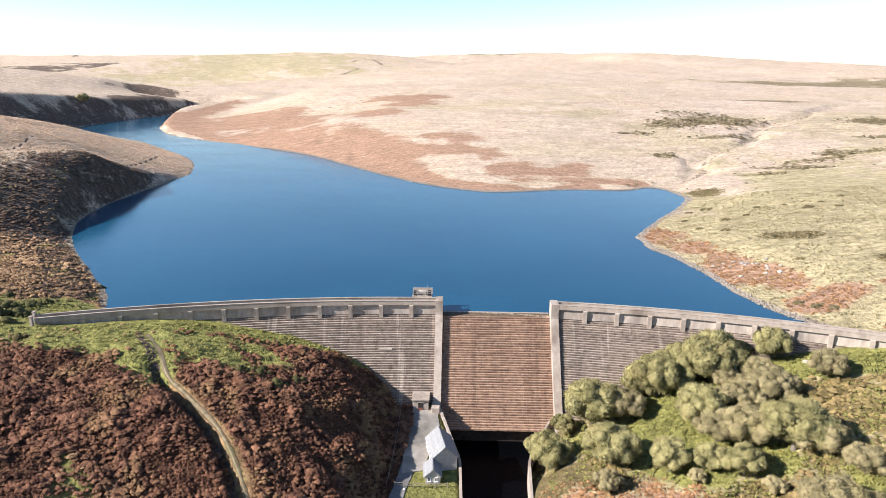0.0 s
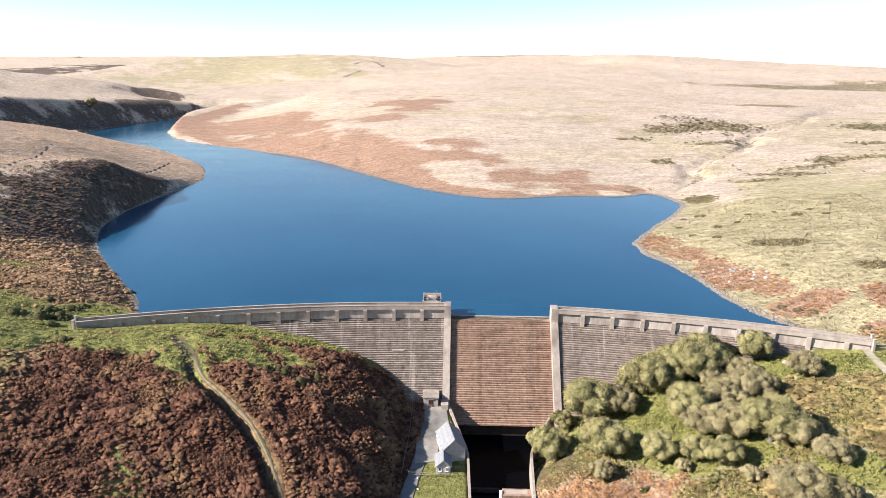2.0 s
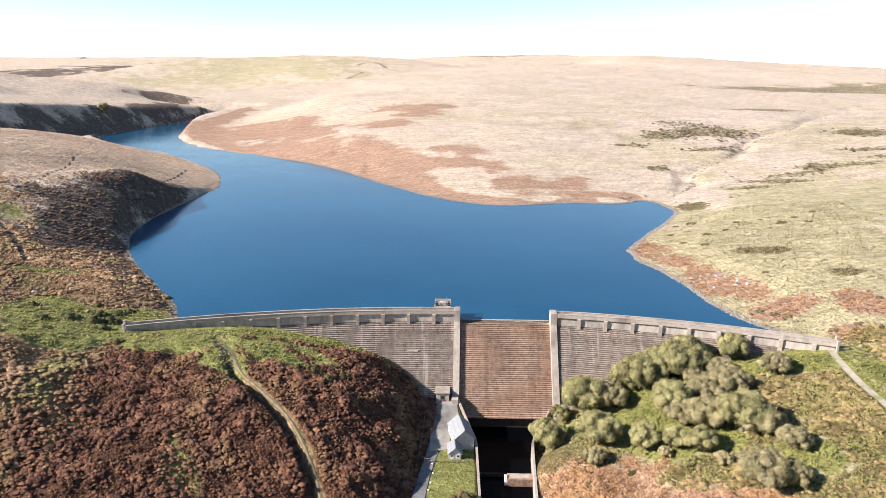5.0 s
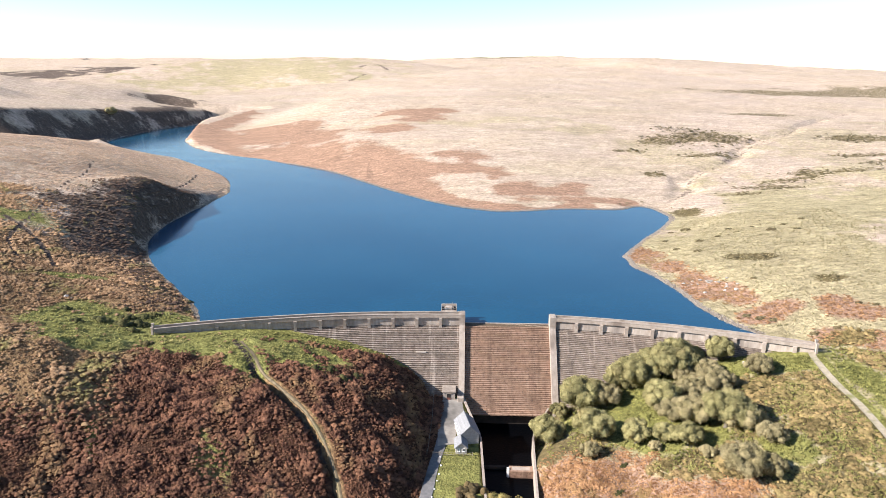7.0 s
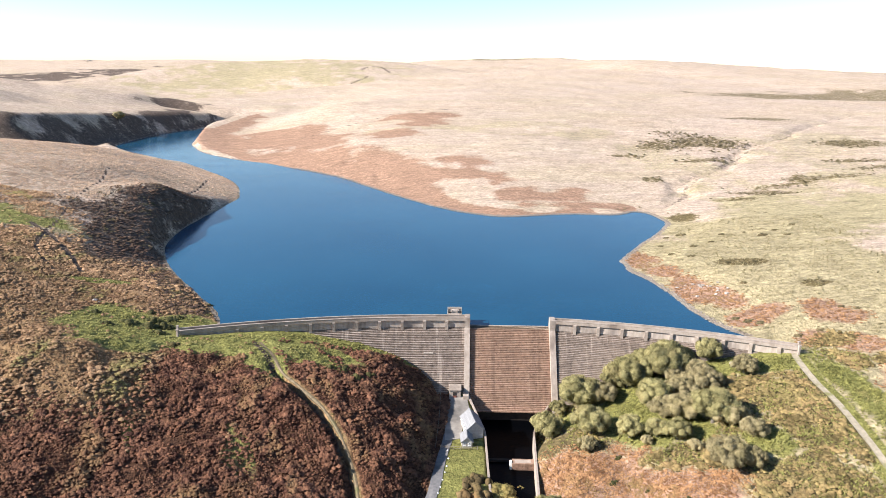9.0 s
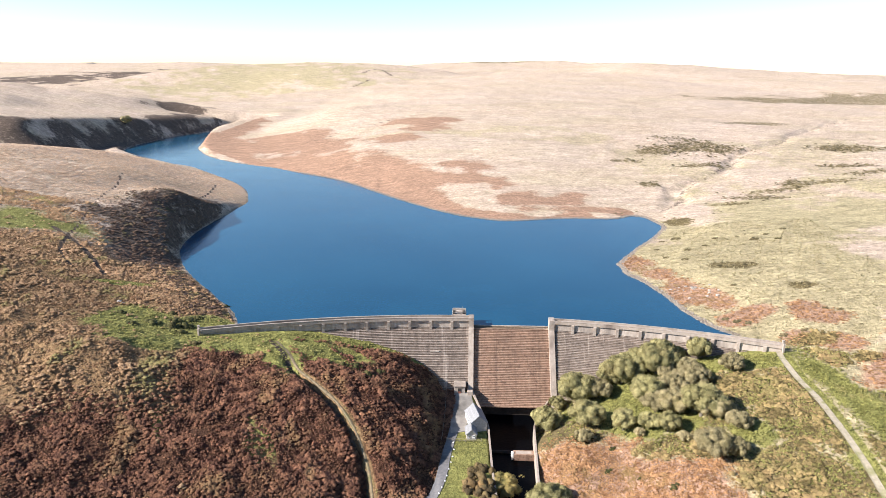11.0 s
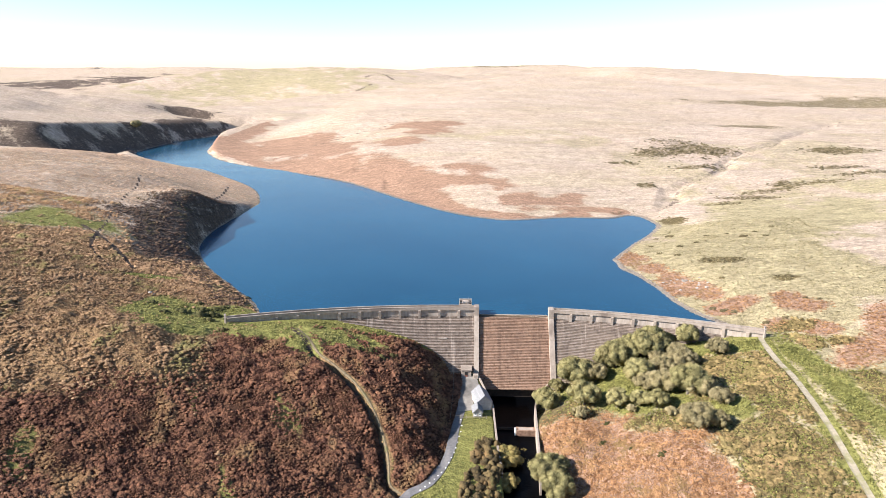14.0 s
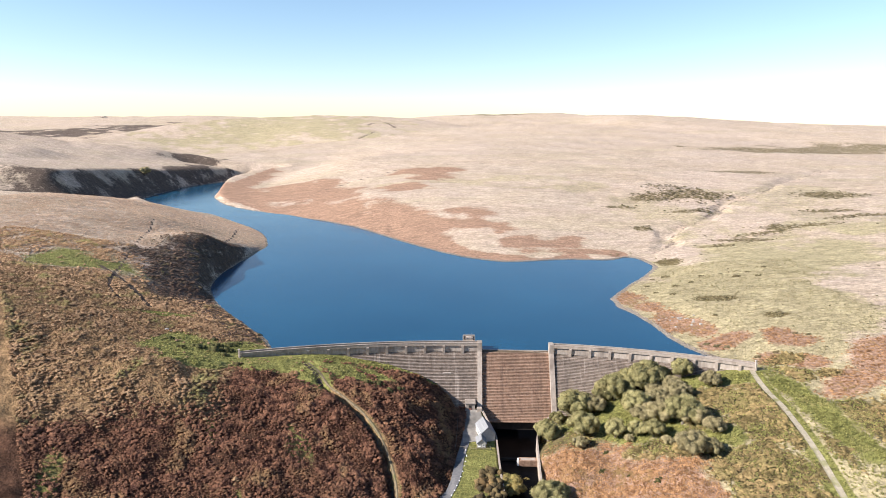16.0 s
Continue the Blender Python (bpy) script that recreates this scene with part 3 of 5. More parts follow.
SCRUB_PATCHES = [(205, 560, 36, 42, 0), (170, 545, 26, 22, 0), (185, 480, 22, 12, 10), (126, 502, 18, 9, 0), (330, 738, 48, 22, 5), (225, 405, 22, 14, -10), (181, 371, 22, 8, -15), (332, 554, 30, 22, 0), (290, 464, 20, 10, 0),
                 (520, 1090, 150, 60, 0), (660, 1150, 140, 90, 0), (127, 422, 8, 9, 0), (119, 323, 10, 11, 0), (110, 2520, 190, 110, 0), (105, 214, 10, 5, -15), (123, 183, 5, 3, 0), (109, 90, 8, 15, -10), (101, 128, 7, 6, 0), (105, 142, 8, 5, 0), (126, 100, 9, 7, 0), (93, 78, 4, 12, -5), (97, 90, 4, 6, 0), (107, 100, 7, 5, 20), (210, 390, 30, 9, 15), (246, 402, 24, 8, 10), (165, 357, 18, 6, -5), (300, 430, 30, 7, 10), (113, 126, 5, 3, 20)]
# dark scrub in the near hollow; on the far banks and ridges painted shade
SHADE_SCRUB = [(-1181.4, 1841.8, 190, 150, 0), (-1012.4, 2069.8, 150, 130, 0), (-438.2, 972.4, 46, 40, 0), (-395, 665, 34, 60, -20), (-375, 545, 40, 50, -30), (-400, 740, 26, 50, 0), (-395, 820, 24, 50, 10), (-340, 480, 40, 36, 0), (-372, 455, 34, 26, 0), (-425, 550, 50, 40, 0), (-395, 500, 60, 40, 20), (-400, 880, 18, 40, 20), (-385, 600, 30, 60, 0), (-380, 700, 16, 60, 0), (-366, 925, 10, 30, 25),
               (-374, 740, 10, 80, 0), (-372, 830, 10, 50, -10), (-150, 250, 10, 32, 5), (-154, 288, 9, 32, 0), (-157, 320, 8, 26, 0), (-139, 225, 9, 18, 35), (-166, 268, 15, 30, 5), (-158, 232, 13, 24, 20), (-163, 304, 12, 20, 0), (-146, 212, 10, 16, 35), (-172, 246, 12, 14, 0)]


def patches(x, y, table, seed, warp=1.1):
    w = np.zeros(x.shape)
    wob = 0.55 * fbm(x, y, 38, seed) + 0.35 * fbm(x, y, 11, seed + 4)
    wx, wy = warp * fbm(x, y, 34, seed + 7, 3), warp * fbm(x, y, 34, seed + 9, 3)
    for cx, cy, rx, ry, turn in table:
        c_, s_ = math.cos(radians(turn)), math.sin(radians(turn))
        u, v = ((x - cx) * c_ + (y - cy) * s_) / rx + wx, (-(x - cx) * s_ + (y - cy) * c_) / ry + wy
        w = np.maximum(w, 1.0 - 0.5 * np.sqrt(u * u + v * v) + 0.35 * wob)
    return np.clip((w - 0.3) / 0.4, 0, 1)


LUSH = [(-108, 141, 19, 13, 25), (-92, 148, 9, 7, 40), (-102, 128, 14, 8, 30), (-132, 172, 9, 3, 20), (-82, 134, 20, 8, -8), (-58, 136, 26, 8, -14), (-40, 136, 14, 4, -24), (-62, 126, 9, 7, -40), (78, 137, 18, 5, -14), (84, 131, 10, 5, -10), (97, 108, 5, 26, 2),
        (40, 126, 24, 16, 0), (56, 116, 9, 11, 0), (40, 112, 16, 9, 0), (66, 131, 9, 5, 0), (70, 100, 5, 8, 0), (-196, 212, 22, 11, 10), (-100, 132, 10, 7, 0)]


def near_green(x, y):
    """Lush grass by the dam, the lane and the trees."""
    w = patches(x, y, LUSH, 45)
    wall = arc(np.clip(x, -92, 92), 3.5) - y
    w = np.where((x > -80) & (x < -14), np.maximum(w, smooth(9.5, 5.0, wall + 3.5 * fbm(x, y, 7, 47)) * (wall > -2)), w)
    glade = 0.58 * smooth(0.3, 0.5, fbm(x + 0.45 * y, 0.3 * y, 9, 48, 3)) * smooth(-150, -120, x) * smooth(-42, -58, x) * (y < 150)
    w = np.maximum(w, glade)
    le, ri = channel(y)
    return np.where((x > lane_x(y) + 0.8) & (x < le) & (y > 60) & (y < 142), 1.0, w * ((x < -13.5) | (x > 14)))


def patches_fine(x, y):
    """Dry bracken litter, lush grass, worn sheep paths and runnels, painted shade of banks and ditch."""
    below = (y < arc(np.clip(x, -92, 92), 2)) | ((np.abs(x) > 92) & (y < 132))
    dry_shade = np.zeros(x.shape)
    dry_shade = np.where((x < np.where(y > 70, lane_x(y) - 1.0, -12)) & (y < 240), smooth(250, 170, y - 0.2 * (x + 140)) * smooth(-330, -250, x), dry_shade)
    lush = near_green(x, y)
    path = seg_dist(x, y, path_line)
    lush = np.maximum(lush, np.where(below, np.maximum(0.35 * smooth(1.6, 0.9, path + 1.5 * fbm(x, y, 6, 66)), smooth(3.6, 1.6, seg_dist(x, y, track_line))), 0))
    lush = np.where(below & (x > 16) & (x < 85) & (cover(x, y)[0] < 0.2), np.maximum(lush, 0.25), lush)
    # bank shade goes into the same weight as the worn paths
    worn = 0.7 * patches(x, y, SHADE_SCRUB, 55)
    for line, w in RUNNELS:
        worn = np.maximum(worn, (0.85 if line[0][1] < 450 and line[0][0] < 0 else 0.5 if line[0][0] > 0 else 0.62) * smooth(w * 1.6, w * 0.5, seg_dist(x, y, curve_through(line, 6)) + 1.2 * w * fbm(x, y, 7, 67)))
    # ditch bed coloured dark to stand for the shadow in it
    worn = np.maximum(worn, np.where(below, 0.8 * smooth(1.3, 0.6, seg_dist(x, y, ditch_line)), 0))
    return dry_shade, lush, worn


RUNNELS = [([(-214, 337), (-204, 311), (-190, 269), (-179, 230), (-168, 192), (-150, 172)], 0.55), ([(-185, 415), (-170, 356), (-166, 324)], 0.7), ([(-182, 212), (-162, 198), (-143, 177)], 0.8),
           ([(117, 351), (136, 376), (148, 405), (182, 448), (224, 504), (279, 568), (373, 687), (488, 822)], 2.0), ([(-481, 1460), (-356, 1354), (-282, 1448), (-235, 1644)], 5.0), ([(188, 837), (269, 762), (349, 726)], 2.5),
           ([(62, 590), (80, 612), (108, 616), (124, 596), (112, 572), (84, 566), (62, 590)], 1.2), ([(-272, 1760), (-240, 1861), (-189, 1728)], 7.0), ([(-170, 640), (-120, 700), (-60, 760), (20, 780)], 1.5)]


def cover(x, y):
    """Weights of rust bracken, green grass, dark scrub, bare ground."""
    below = (y < arc(np.clip(x, -92, 92), 2)) | ((np.abs(x) > 92) & (y < 132))
    rust = patches(x, y, RUST_PATCHES + MORE_RUST, 31)
    rust = rust * np.where(y > 330, 0.74, 0.7)
    shore = lake_distance(x, y) + 36 * fbm(x, y, 40, 33)
    rust = np.where((y > 322) & (x < 100) & (x > -40 - 0.75 * (y - 330)) & (x > -300), np.maximum(rust, 0.8 * smooth(1, 0.4, shore / np.interp(x, [-300, -120, -40, 30, 90], [70, 75, 45, 22, 14]))), rust)
    green = patches(x, y, GREEN_PATCHES, 41) * np.interp(y, [280, 440, 1200, 1500], [0.8, 0.5, 0.5, 0.62])
    scrub = patches(x, y, SCRUB_PATCHES, 51, 0.5) * np.where(y > 330, 0.58, 0.8)
    # the bracken bank on the left, tan on its upper part, and the slopes on the right
    left = below & (x < np.where(y > 70, lane_x(y) - 1.2, -12))
    wob = 5 * fbm(x, y, 14, 61)
    rust = np.where(left, np.maximum(rust, np.maximum(smooth(-9, 9, 84 + (x + 119) * 0.45 - y + 1.8 * wob), smooth(-97, -80, x + 1.6 * wob))), rust)
    right = below & (x > 14)
    rust = np.where(right, np.maximum(rust, smooth(9, -9, x - (50 - 0.25 * (y - 80)) + 22 * fbm(x, y, 14, 62)) * smooth(112, 100, y + 8 * fbm(x, y, 9, 65))), rust)
    west = x < np.interp(y, [20, 54, 84, 104, 136], [78, 83.4, 86.5, 88.7, 92])
    scrub = np.where(right & west & (rust < 0.4), np.maximum(scrub, 0.8 * smooth(-0.85, -0.2, fbm(x, y, 12, 64))), scrub)
    green = np.where(right, np.maximum(green, 0.7), green)
    path = seg_dist(x, y, path_line)
    tr = seg_dist(x, y, track_line)
    verge = np.where(below, np.maximum(smooth(2.0, 0.9, path + 1.5 * fbm(x, y, 6, 66)), smooth(5.0, 2.0, tr)), 0)
    lush = near_green(x, y)
    scrub = scrub * (1 - np.clip(lush * 1.2, 0, 1) * below)
    rust = rust * (1 - np.clip(np.maximum(verge, lush) * 1.3 - 0.2, 0, 1) * below)
    return rust, green, scrub


# ---- ground: one sheet to the horizon ----
CX, CY = -5.0, -60.0
ang = np.concatenate([np.arange(-46, 46, 0.22), np.arange(46, 314, 4.0)])
rad = [4.0, 20.0, 45.0, 70.0, 90.0, 100.0]
while rad[-1] < 4700:
    rad.append(rad[-1] * (1.0052 if rad[-1] < 480 else 1.009))
rad = np.array(rad)
A, R_ = np.meshgrid(np.radians(ang), rad)
gx, gy = CX + R_ * np.sin(A), CY + R_ * np.cos(A)
gz = ground(gx, gy)
nr, nc = gx.shape
verts = np.stack([gx, gy, gz], -1).reshape(-1, 3)
idx = np.arange(nr * nc).reshape(nr, nc)
q = np.stack([idx[:-1], np.roll(idx, -1, 1)[:-1], np.roll(idx, -1, 1)[1:], idx[1:]], -1).reshape(-1, 4)[:, ::-1]
verts = np.vstack([verts, [[CX, CY, float(gz[0].mean())]]])
cap = [(int(idx[0, i]), int(idx[0, (i + 1) % nc]), nr * nc)[::-1] for i in range(nc)]
me = bpy.data.meshes.new("ground")
me.from_pydata(verts.tolist(), [], q.tolist() + cap)
me.materials.append(M_ground)
for p in me.polygons:
    p.use_smooth = True
rust_w, green_w, scrub_w = cover(verts[:, 0], verts[:, 1])
ld = lake_distance(verts[:, 0], verts[:, 1])
bare_w = np.where(ld < 400, smooth(np.where(verts[:, 0] < -70, 1.6, 3.4), 0.4, ld + 1.5 * fbm(verts[:, 0], verts[:, 1], 9, 71)), 0)
bare_w = np.where((verts[:, 1] < 150) & (np.abs(verts[:, 0] + 1) < 90), 0, bare_w)
att = me.color_attributes.new("cover", "FLOAT_COLOR", "POINT")
att.data.foreach_set("color", np.stack([rust_w, green_w, scrub_w, bare_w], -1).astype(np.float32).ravel())
dry_shade_w, lush_w, worn_shade_w = patches_fine(verts[:, 0], verts[:, 1])
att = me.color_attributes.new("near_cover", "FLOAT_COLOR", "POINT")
att.data.foreach_set("color", np.stack([dry_shade_w, lush_w, worn_shade_w, np.ones(len(verts))], -1).astype(np.float32).ravel())
land = tagged(new("ground", me), "tan moorland and bracken slopes round a reservoir", "ground", kind="structure")

# ---- reservoir ----
bm = bmesh.new()
ring = [np.array(p) for p in lake_ring]
wide = []
for i, p in enumerate(ring):
    t = ring[(i + 1) % len(ring)] - ring[i - 1]
    nrm = np.array((-t[1], t[0])) / (np.hypot(*t) + 1e-9)
    push = 3.0 if i < len(shore_line) - 4 and i > 3 else 0.0
    wide.append(p + nrm * push)
bmesh.ops.triangulate(bm, faces=[bm.faces.new([bm.verts.new((p[0], p[1], 0.0)) for p in wide])])
bmesh.ops.recalc_face_normals(bm, faces=bm.faces)
for f in bm.faces:
    if f.normal.z < 0:
        f.normal_flip()
lake = tagged(part("water", bm, M_water), "deep blue reservoir water with faint ripples", "water", kind="structure")

# ---- dam ----
dam = tagged(new("dam"), "curved concrete gravity dam with stepped face and central spillway", "dam")
TOP, DECK, FASCIA, FIRST = 4.0, 3.1, 2.85, 0.6
STEP, RUN = 0.455, 0.339
SPILL_L, SPILL_R = -3.3, 22.2
END_L, END_R = -92.3, 93.0


def station(x):
    """Places on the dam's cross-section at x along the crest: d metres downstream, z up."""
    a = math.asin((x - ARC_X) / ARC_R)

    def place(d, z):
        return (ARC_X + (ARC_R - d) * math.sin(a), ARC_Y + (ARC_R - d) * math.cos(a), z)
    return place


def along(x0, x1, n_):
    return [station(x0 + (x1 - x0) * i / n_) for i in range(n_ + 1)]


def course_parts(parent, stations, first_z, first_d, count, material):
    """Stepped courses of concrete, each a block of its own."""
    for k in range(count):
        z1, d1 = first_z - k * STEP, first_d + k * RUN
        bm = sweep(bmesh.new(), [(d1 - 1.6, z1), (d1 + RUN - 0.04, z1), (d1 + RUN, z1 - 0.05), (d1 + RUN, z1 - STEP + 0.14), (d1 + RUN - 0.08, z1 - STEP + 0.09), (d1 + RUN - 0.08, z1 - STEP - 0.003), (d1 - 1.6, z1 - STEP - 0.003)], stations)
        bmesh.ops.recalc_face_normals(bm, faces=bm.faces)
        part("course", bm, material, parent)


PIER = 1.75
WINGS = ((END_L, SPILL_L - PIER), (SPILL_R + PIER, END_R))
PITCH = 7.27
for side, (x0, x1) in enumerate(WINGS):
    st = along(x0, x1, 34)
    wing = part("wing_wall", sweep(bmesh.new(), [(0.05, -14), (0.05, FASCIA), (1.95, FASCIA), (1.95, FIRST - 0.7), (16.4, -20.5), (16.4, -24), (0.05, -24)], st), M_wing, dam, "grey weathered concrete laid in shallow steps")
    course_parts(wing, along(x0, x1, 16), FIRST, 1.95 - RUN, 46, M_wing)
    part("deck", sweep(bmesh.new(), [(0.0, FASCIA), (0.0, DECK), (2.3, DECK), (2.3, FASCIA)], st), M_deck, dam, "grey crest roadway between parapets")
    for d0, nm in ((0.0, "parapet"), (2.26, "parapet")):
        bm = bmesh.new()
        sweep(bm, [(d0, DECK - 0.3), (d0, TOP - 0.14), (d0 - 0.06, TOP - 0.14), (d0 - 0.06, TOP), (d0 + 0.40, TOP), (d0 + 0.40, TOP - 0.14), (d0 + 0.34, TOP - 0.14), (d0 + 0.34, DECK - 0.3)], st)
        part(nm, bm, M_crest, dam, "pale concrete parapet with a coping")
    part("fascia", sweep(bmesh.new(), [(2.2, FASCIA - 0.12), (2.2, DECK), (2.42, DECK), (2.42, FASCIA - 0.12)], st), M_crest, dam)
    # panels and corbel pilasters under the roadway
    sgn = -1 if side == 0 else 1
    xs = [(SPILL_L - PIER - 5.8 if side == 0 else SPILL_R + PIER + 6.4) + sgn * PITCH * k for k in range(12)]
    xs = [x for x in xs if x0 + 3 < x < x1 - 2]
    edges = sorted([x0] + xs + [x1])
    for a, b in zip(edges, edges[1:]):
        part("panel", sweep(bmesh.new(), [(1.8, FIRST - 0.2), (1.8, FASCIA), (2.14, FASCIA), (2.14, FIRST - 0.2)], along(a + 0.03, b - 0.03, 4)), M_panel, dam)
    for x in xs:
        bm = bmesh.new()
        sweep(bm, [(1.7, FIRST - 1.0), (1.7, FASCIA + 0.2), (2.5, FASCIA + 0.2), (2.74, FASCIA - 0.2), (2.74, FASCIA - 0.5), (2.62, FIRST + 0.2), (2.62, FIRST - 1.0)], along(x - 0.48, x + 0.48, 1))
        bmesh.ops.recalc_face_normals(bm, faces=bm.faces)
        part("pilaster", bm, M_crest, dam)

# pale lime patch low on the wing that carries the valve house
part("lime_patch", sweep(bmesh.new(), [(1.95 + 15.2 * RUN, FIRST - 16 * STEP + 0.05), (1.95 + 15.2 * RUN, FIRST - 15 * STEP + 0.01), (1.95 + 16.06 * RUN, FIRST - 15 * STEP + 0.01), (1.95 + 16.06 * RUN, FIRST - 16 * STEP + 0.05)], along(-18.4, -15.3, 3)), M_panel, dam, "pale lime encrusted patch")

# spillway: straight between the piers
SP_Y = float(arc((SPILL_L + SPILL_R) / 2)) - 0.1
prof = [(SP_Y + 1.2, -12), (SP_Y + 1.2, 0.05), (SP_Y + 0.9, 0.28), (SP_Y, 0.3), (SP_Y - 0.8, 0.18), (SP_Y - 1.36, -0.02), (SP_Y - 1.36, -0.45), (SP_Y - 16.2, -21.0), (SP_Y - 14.0, -21.4), (SP_Y - 14.0, -27), (SP_Y, -27)]
bm = sweep(bmesh.new(), prof, [lambda y, z, x=x: (x, y, z) for x in (SPILL_L, SPILL_R)])
bmesh.ops.recalc_face_normals(bm, faces=bm.faces)
spill = part("spillway", bm, M_spill, dam, "brown stained stepped concrete spillway with rounded crest")
part("crest_cap", sweep(bmesh.new(), [(SP_Y + 1.25, 0.0), (SP_Y + 1.0, 0.34), (SP_Y + 0.35, 0.36), (SP_Y + 0.3, 0.1), (SP_Y + 1.2, -0.2)], [lambda y, z, x=x: (x, y, z) for x in (SPILL_L, SPILL_R)]), M_crest, spill, "pale tan concrete rim")
part("moss_band", sweep(bmesh.new(), [(SP_Y + 0.3, 0.1), (SP_Y + 0.3, 0.33), (SP_Y - 0.7, 0.25), (SP_Y - 1.5, -0.02), (SP_Y - 1.5, -0.3)], [lambda y, z, x=x: (x, y, z) for x in (SPILL_L, SPILL_R)]), M_moss, spill, "dark mossy concrete")
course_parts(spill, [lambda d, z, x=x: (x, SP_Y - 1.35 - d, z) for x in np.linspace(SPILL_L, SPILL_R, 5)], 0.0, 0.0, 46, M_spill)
TOE_Y, TOE_Z = SP_Y - 1.35 - 46 * RUN, -46 * STEP
part("toe_lip", box(bmesh.new(), SPILL_L, SPILL_R, TOE_Y - 0.55, TOE_Y + 1.0, TOE_Z - 0.35, TOE_Z + 0.12, bevel=0.05), M_spill, dam, "pale lip along the spillway foot")

# wall below the lip, coloured near black in place of deep shade
part("toe_wall", box(bmesh.new(), SPILL_L, SPILL_R, TOE_Y + 0.9, TOE_Y + 1.9, -27, TOE_Z - 0.3), M_shade_wall, dam, "wall under the spillway lip, shade painted into its colour")

# training walls beside the spillway, from the crest down to the toe
for x0 in (SPILL_L - PIER, SPILL_R):
    yb = float(arc(x0 + PIER / 2))
    st = [lambda y, z, x=x: (x, y, z) for x in (x0, x0 + PIER)]
    sl = RUN / STEP
    low = TOE_Z + 0.6
    front = yb - 2.75
    lead = min(SP_Y - 2.75, yb - 3.0)
    prof = [(yb + 0.6, -12), (yb + 0.6, TOP + 0.05), (front, TOP + 0.05), (front, 1.2), (min(front - 0.1, lead + 0.6 * sl), 0.6), (lead + low * sl, low), (lead + low * sl - 1.1, low - 0.2), (lead + low * sl - 1.1, -26), (yb + 0.6, -26)]
    bm = sweep(bmesh.new(), prof, st)
    bmesh.ops.recalc_face_normals(bm, faces=bm.faces)
    part("training_wall", bm, M_crest, dam, "pale concrete wall running down beside the spillway")

# ---- stilling basin ----
for nm, sgn in (("left", 0), ("right", 1)):
    ys = np.linspace(84 if sgn == 0 else 80, 140.5, 24)
    pts = [(float(channel(np.array([y]))[sgn][0]), float(y)) for y in ys]
    bm = bmesh.new()
    tops = [float(terrace(y)) + 0.35 if sgn == 0 else -19.9 + 0.02 * (y - 110) for _, y in pts]
    o = 0.55 if sgn == 1 else -0.55
    rings = [[bm.verts.new(c_) for c_ in ((x, y, -27), (x, y, t), (x + o, y, t), (x + o, y, -27))] for (x, y), t in zip(pts, tops)]
    for a, b in zip(rings, rings[1:]):
        for i in range(4):
            bm.faces.new((a[i], a[(i + 1) % 4], b[(i + 1) % 4], b[i]))
    bm.faces.new(rings[0])
    bm.faces.new(rings[-1])
    bmesh.ops.recalc_face_normals(bm, faces=bm.faces)
    tagged(part("retaining_wall", bm, M_crest), "concrete retaining wall along the outflow channel", "wall", kind="structure")
bm = bmesh.new()
box(bm, -6, 24, 58, 141, -24.9, -24.6)
tagged(part("water", bm, M_pool), "dark still water in the shaded stilling basin", "water", kind="structure")

# gauging weir in the channel
weir = tagged(new("weir"), "low concrete gauging weir with a platform", "weir")
boxed("platform", (8.2, 14.6, 110.9, 113.4, -25, -22.6), M_spill, weir, bevel=0.08)
boxed("recess", (8.9, 13.4, 111.4, 112.9, -22.7, -22.58), M_crest, weir, "brown sunken top")
boxed("weir_wall", (1.4, 7.7, 114.6, 115.3, -25, -23.8), M_shade_wall, weir, bevel=0.05)
boxed("pier", (7.5, 8.1, 111.2, 112.3, -25, -22.3), M_white, weir, "pale end pier", bevel=0.05)

# ---- ribbons on the ground ----


def ribbon(name, line, width, material, lift=0.06, cols=4):
    line = np.array(line)
    t = np.gradient(line, axis=0)
    t /= np.linalg.norm(t, axis=1)[:, None]
    nrm = np.stack([-t[:, 1], t[:, 0]], -1)
    us = np.linspace(-0.5, 0.5, cols + 1)
    wob = 1 + (0.6 if width < 1 else 0.15) * fbm(line[:, 0], line[:, 1], 4, 81)
    P = line[:, None] + nrm[:, None] * (us[None, :, None] * width * wob[:, None, None])
    Z = ground(P[..., 0], P[..., 1])
    Z = np.maximum(Z, Z.mean(1, keepdims=True) - 0.1) + lift
    vs = np.concatenate([P, Z[..., None]], -1).reshape(-1, 3)
    k = cols + 1
    fs = [(i * k + j, i * k + j + 1, (i + 1) * k + j + 1, (i + 1) * k + j) for i in range(len(line) - 1) for j in range(cols)]
    me_ = grid_mesh(name, vs.tolist(), fs, material)
    return new(name, me_)


tagged(ribbon("road", curve_through(ROAD, 30), 2.7, M_tarmac, 0.14), "narrow worn tarmac lane", "road", kind="structure")
tagged(ribbon("footpath", curve_through(PATH_DOWN, 24), 0.8, M_earth, 0.05), "trodden earth path through bracken", "path", kind="structure")
tagged(ribbon("track", curve_through(TRACK, 24), 1.6, M_gravel, 0.12), "pale stony track beside grass", "track", kind="structure")

# ---- yard, house and hut below the dam ----
bm = bmesh.new()
vs = []
for x, y in ((-9.8, 138.4), (-4.9, 138.4), (-4.0, 137), (-3.3, 132), (-4.8, 128.5), (-6.0, 118.5), (-10.4, 117.5), (-10.6, 127)):
    vs.append(bm.verts.new((x, y, float(terrace(y)) + 0.2)))
bm.faces.new(vs)
ext = bmesh.ops.extrude_face_region(bm, geom=bm.faces[:])
bmesh.ops.translate(bm, vec=(0, 0, -0.5), verts=[v for v in ext["geom"] if isinstance(v, bmesh.types.BMVert)])
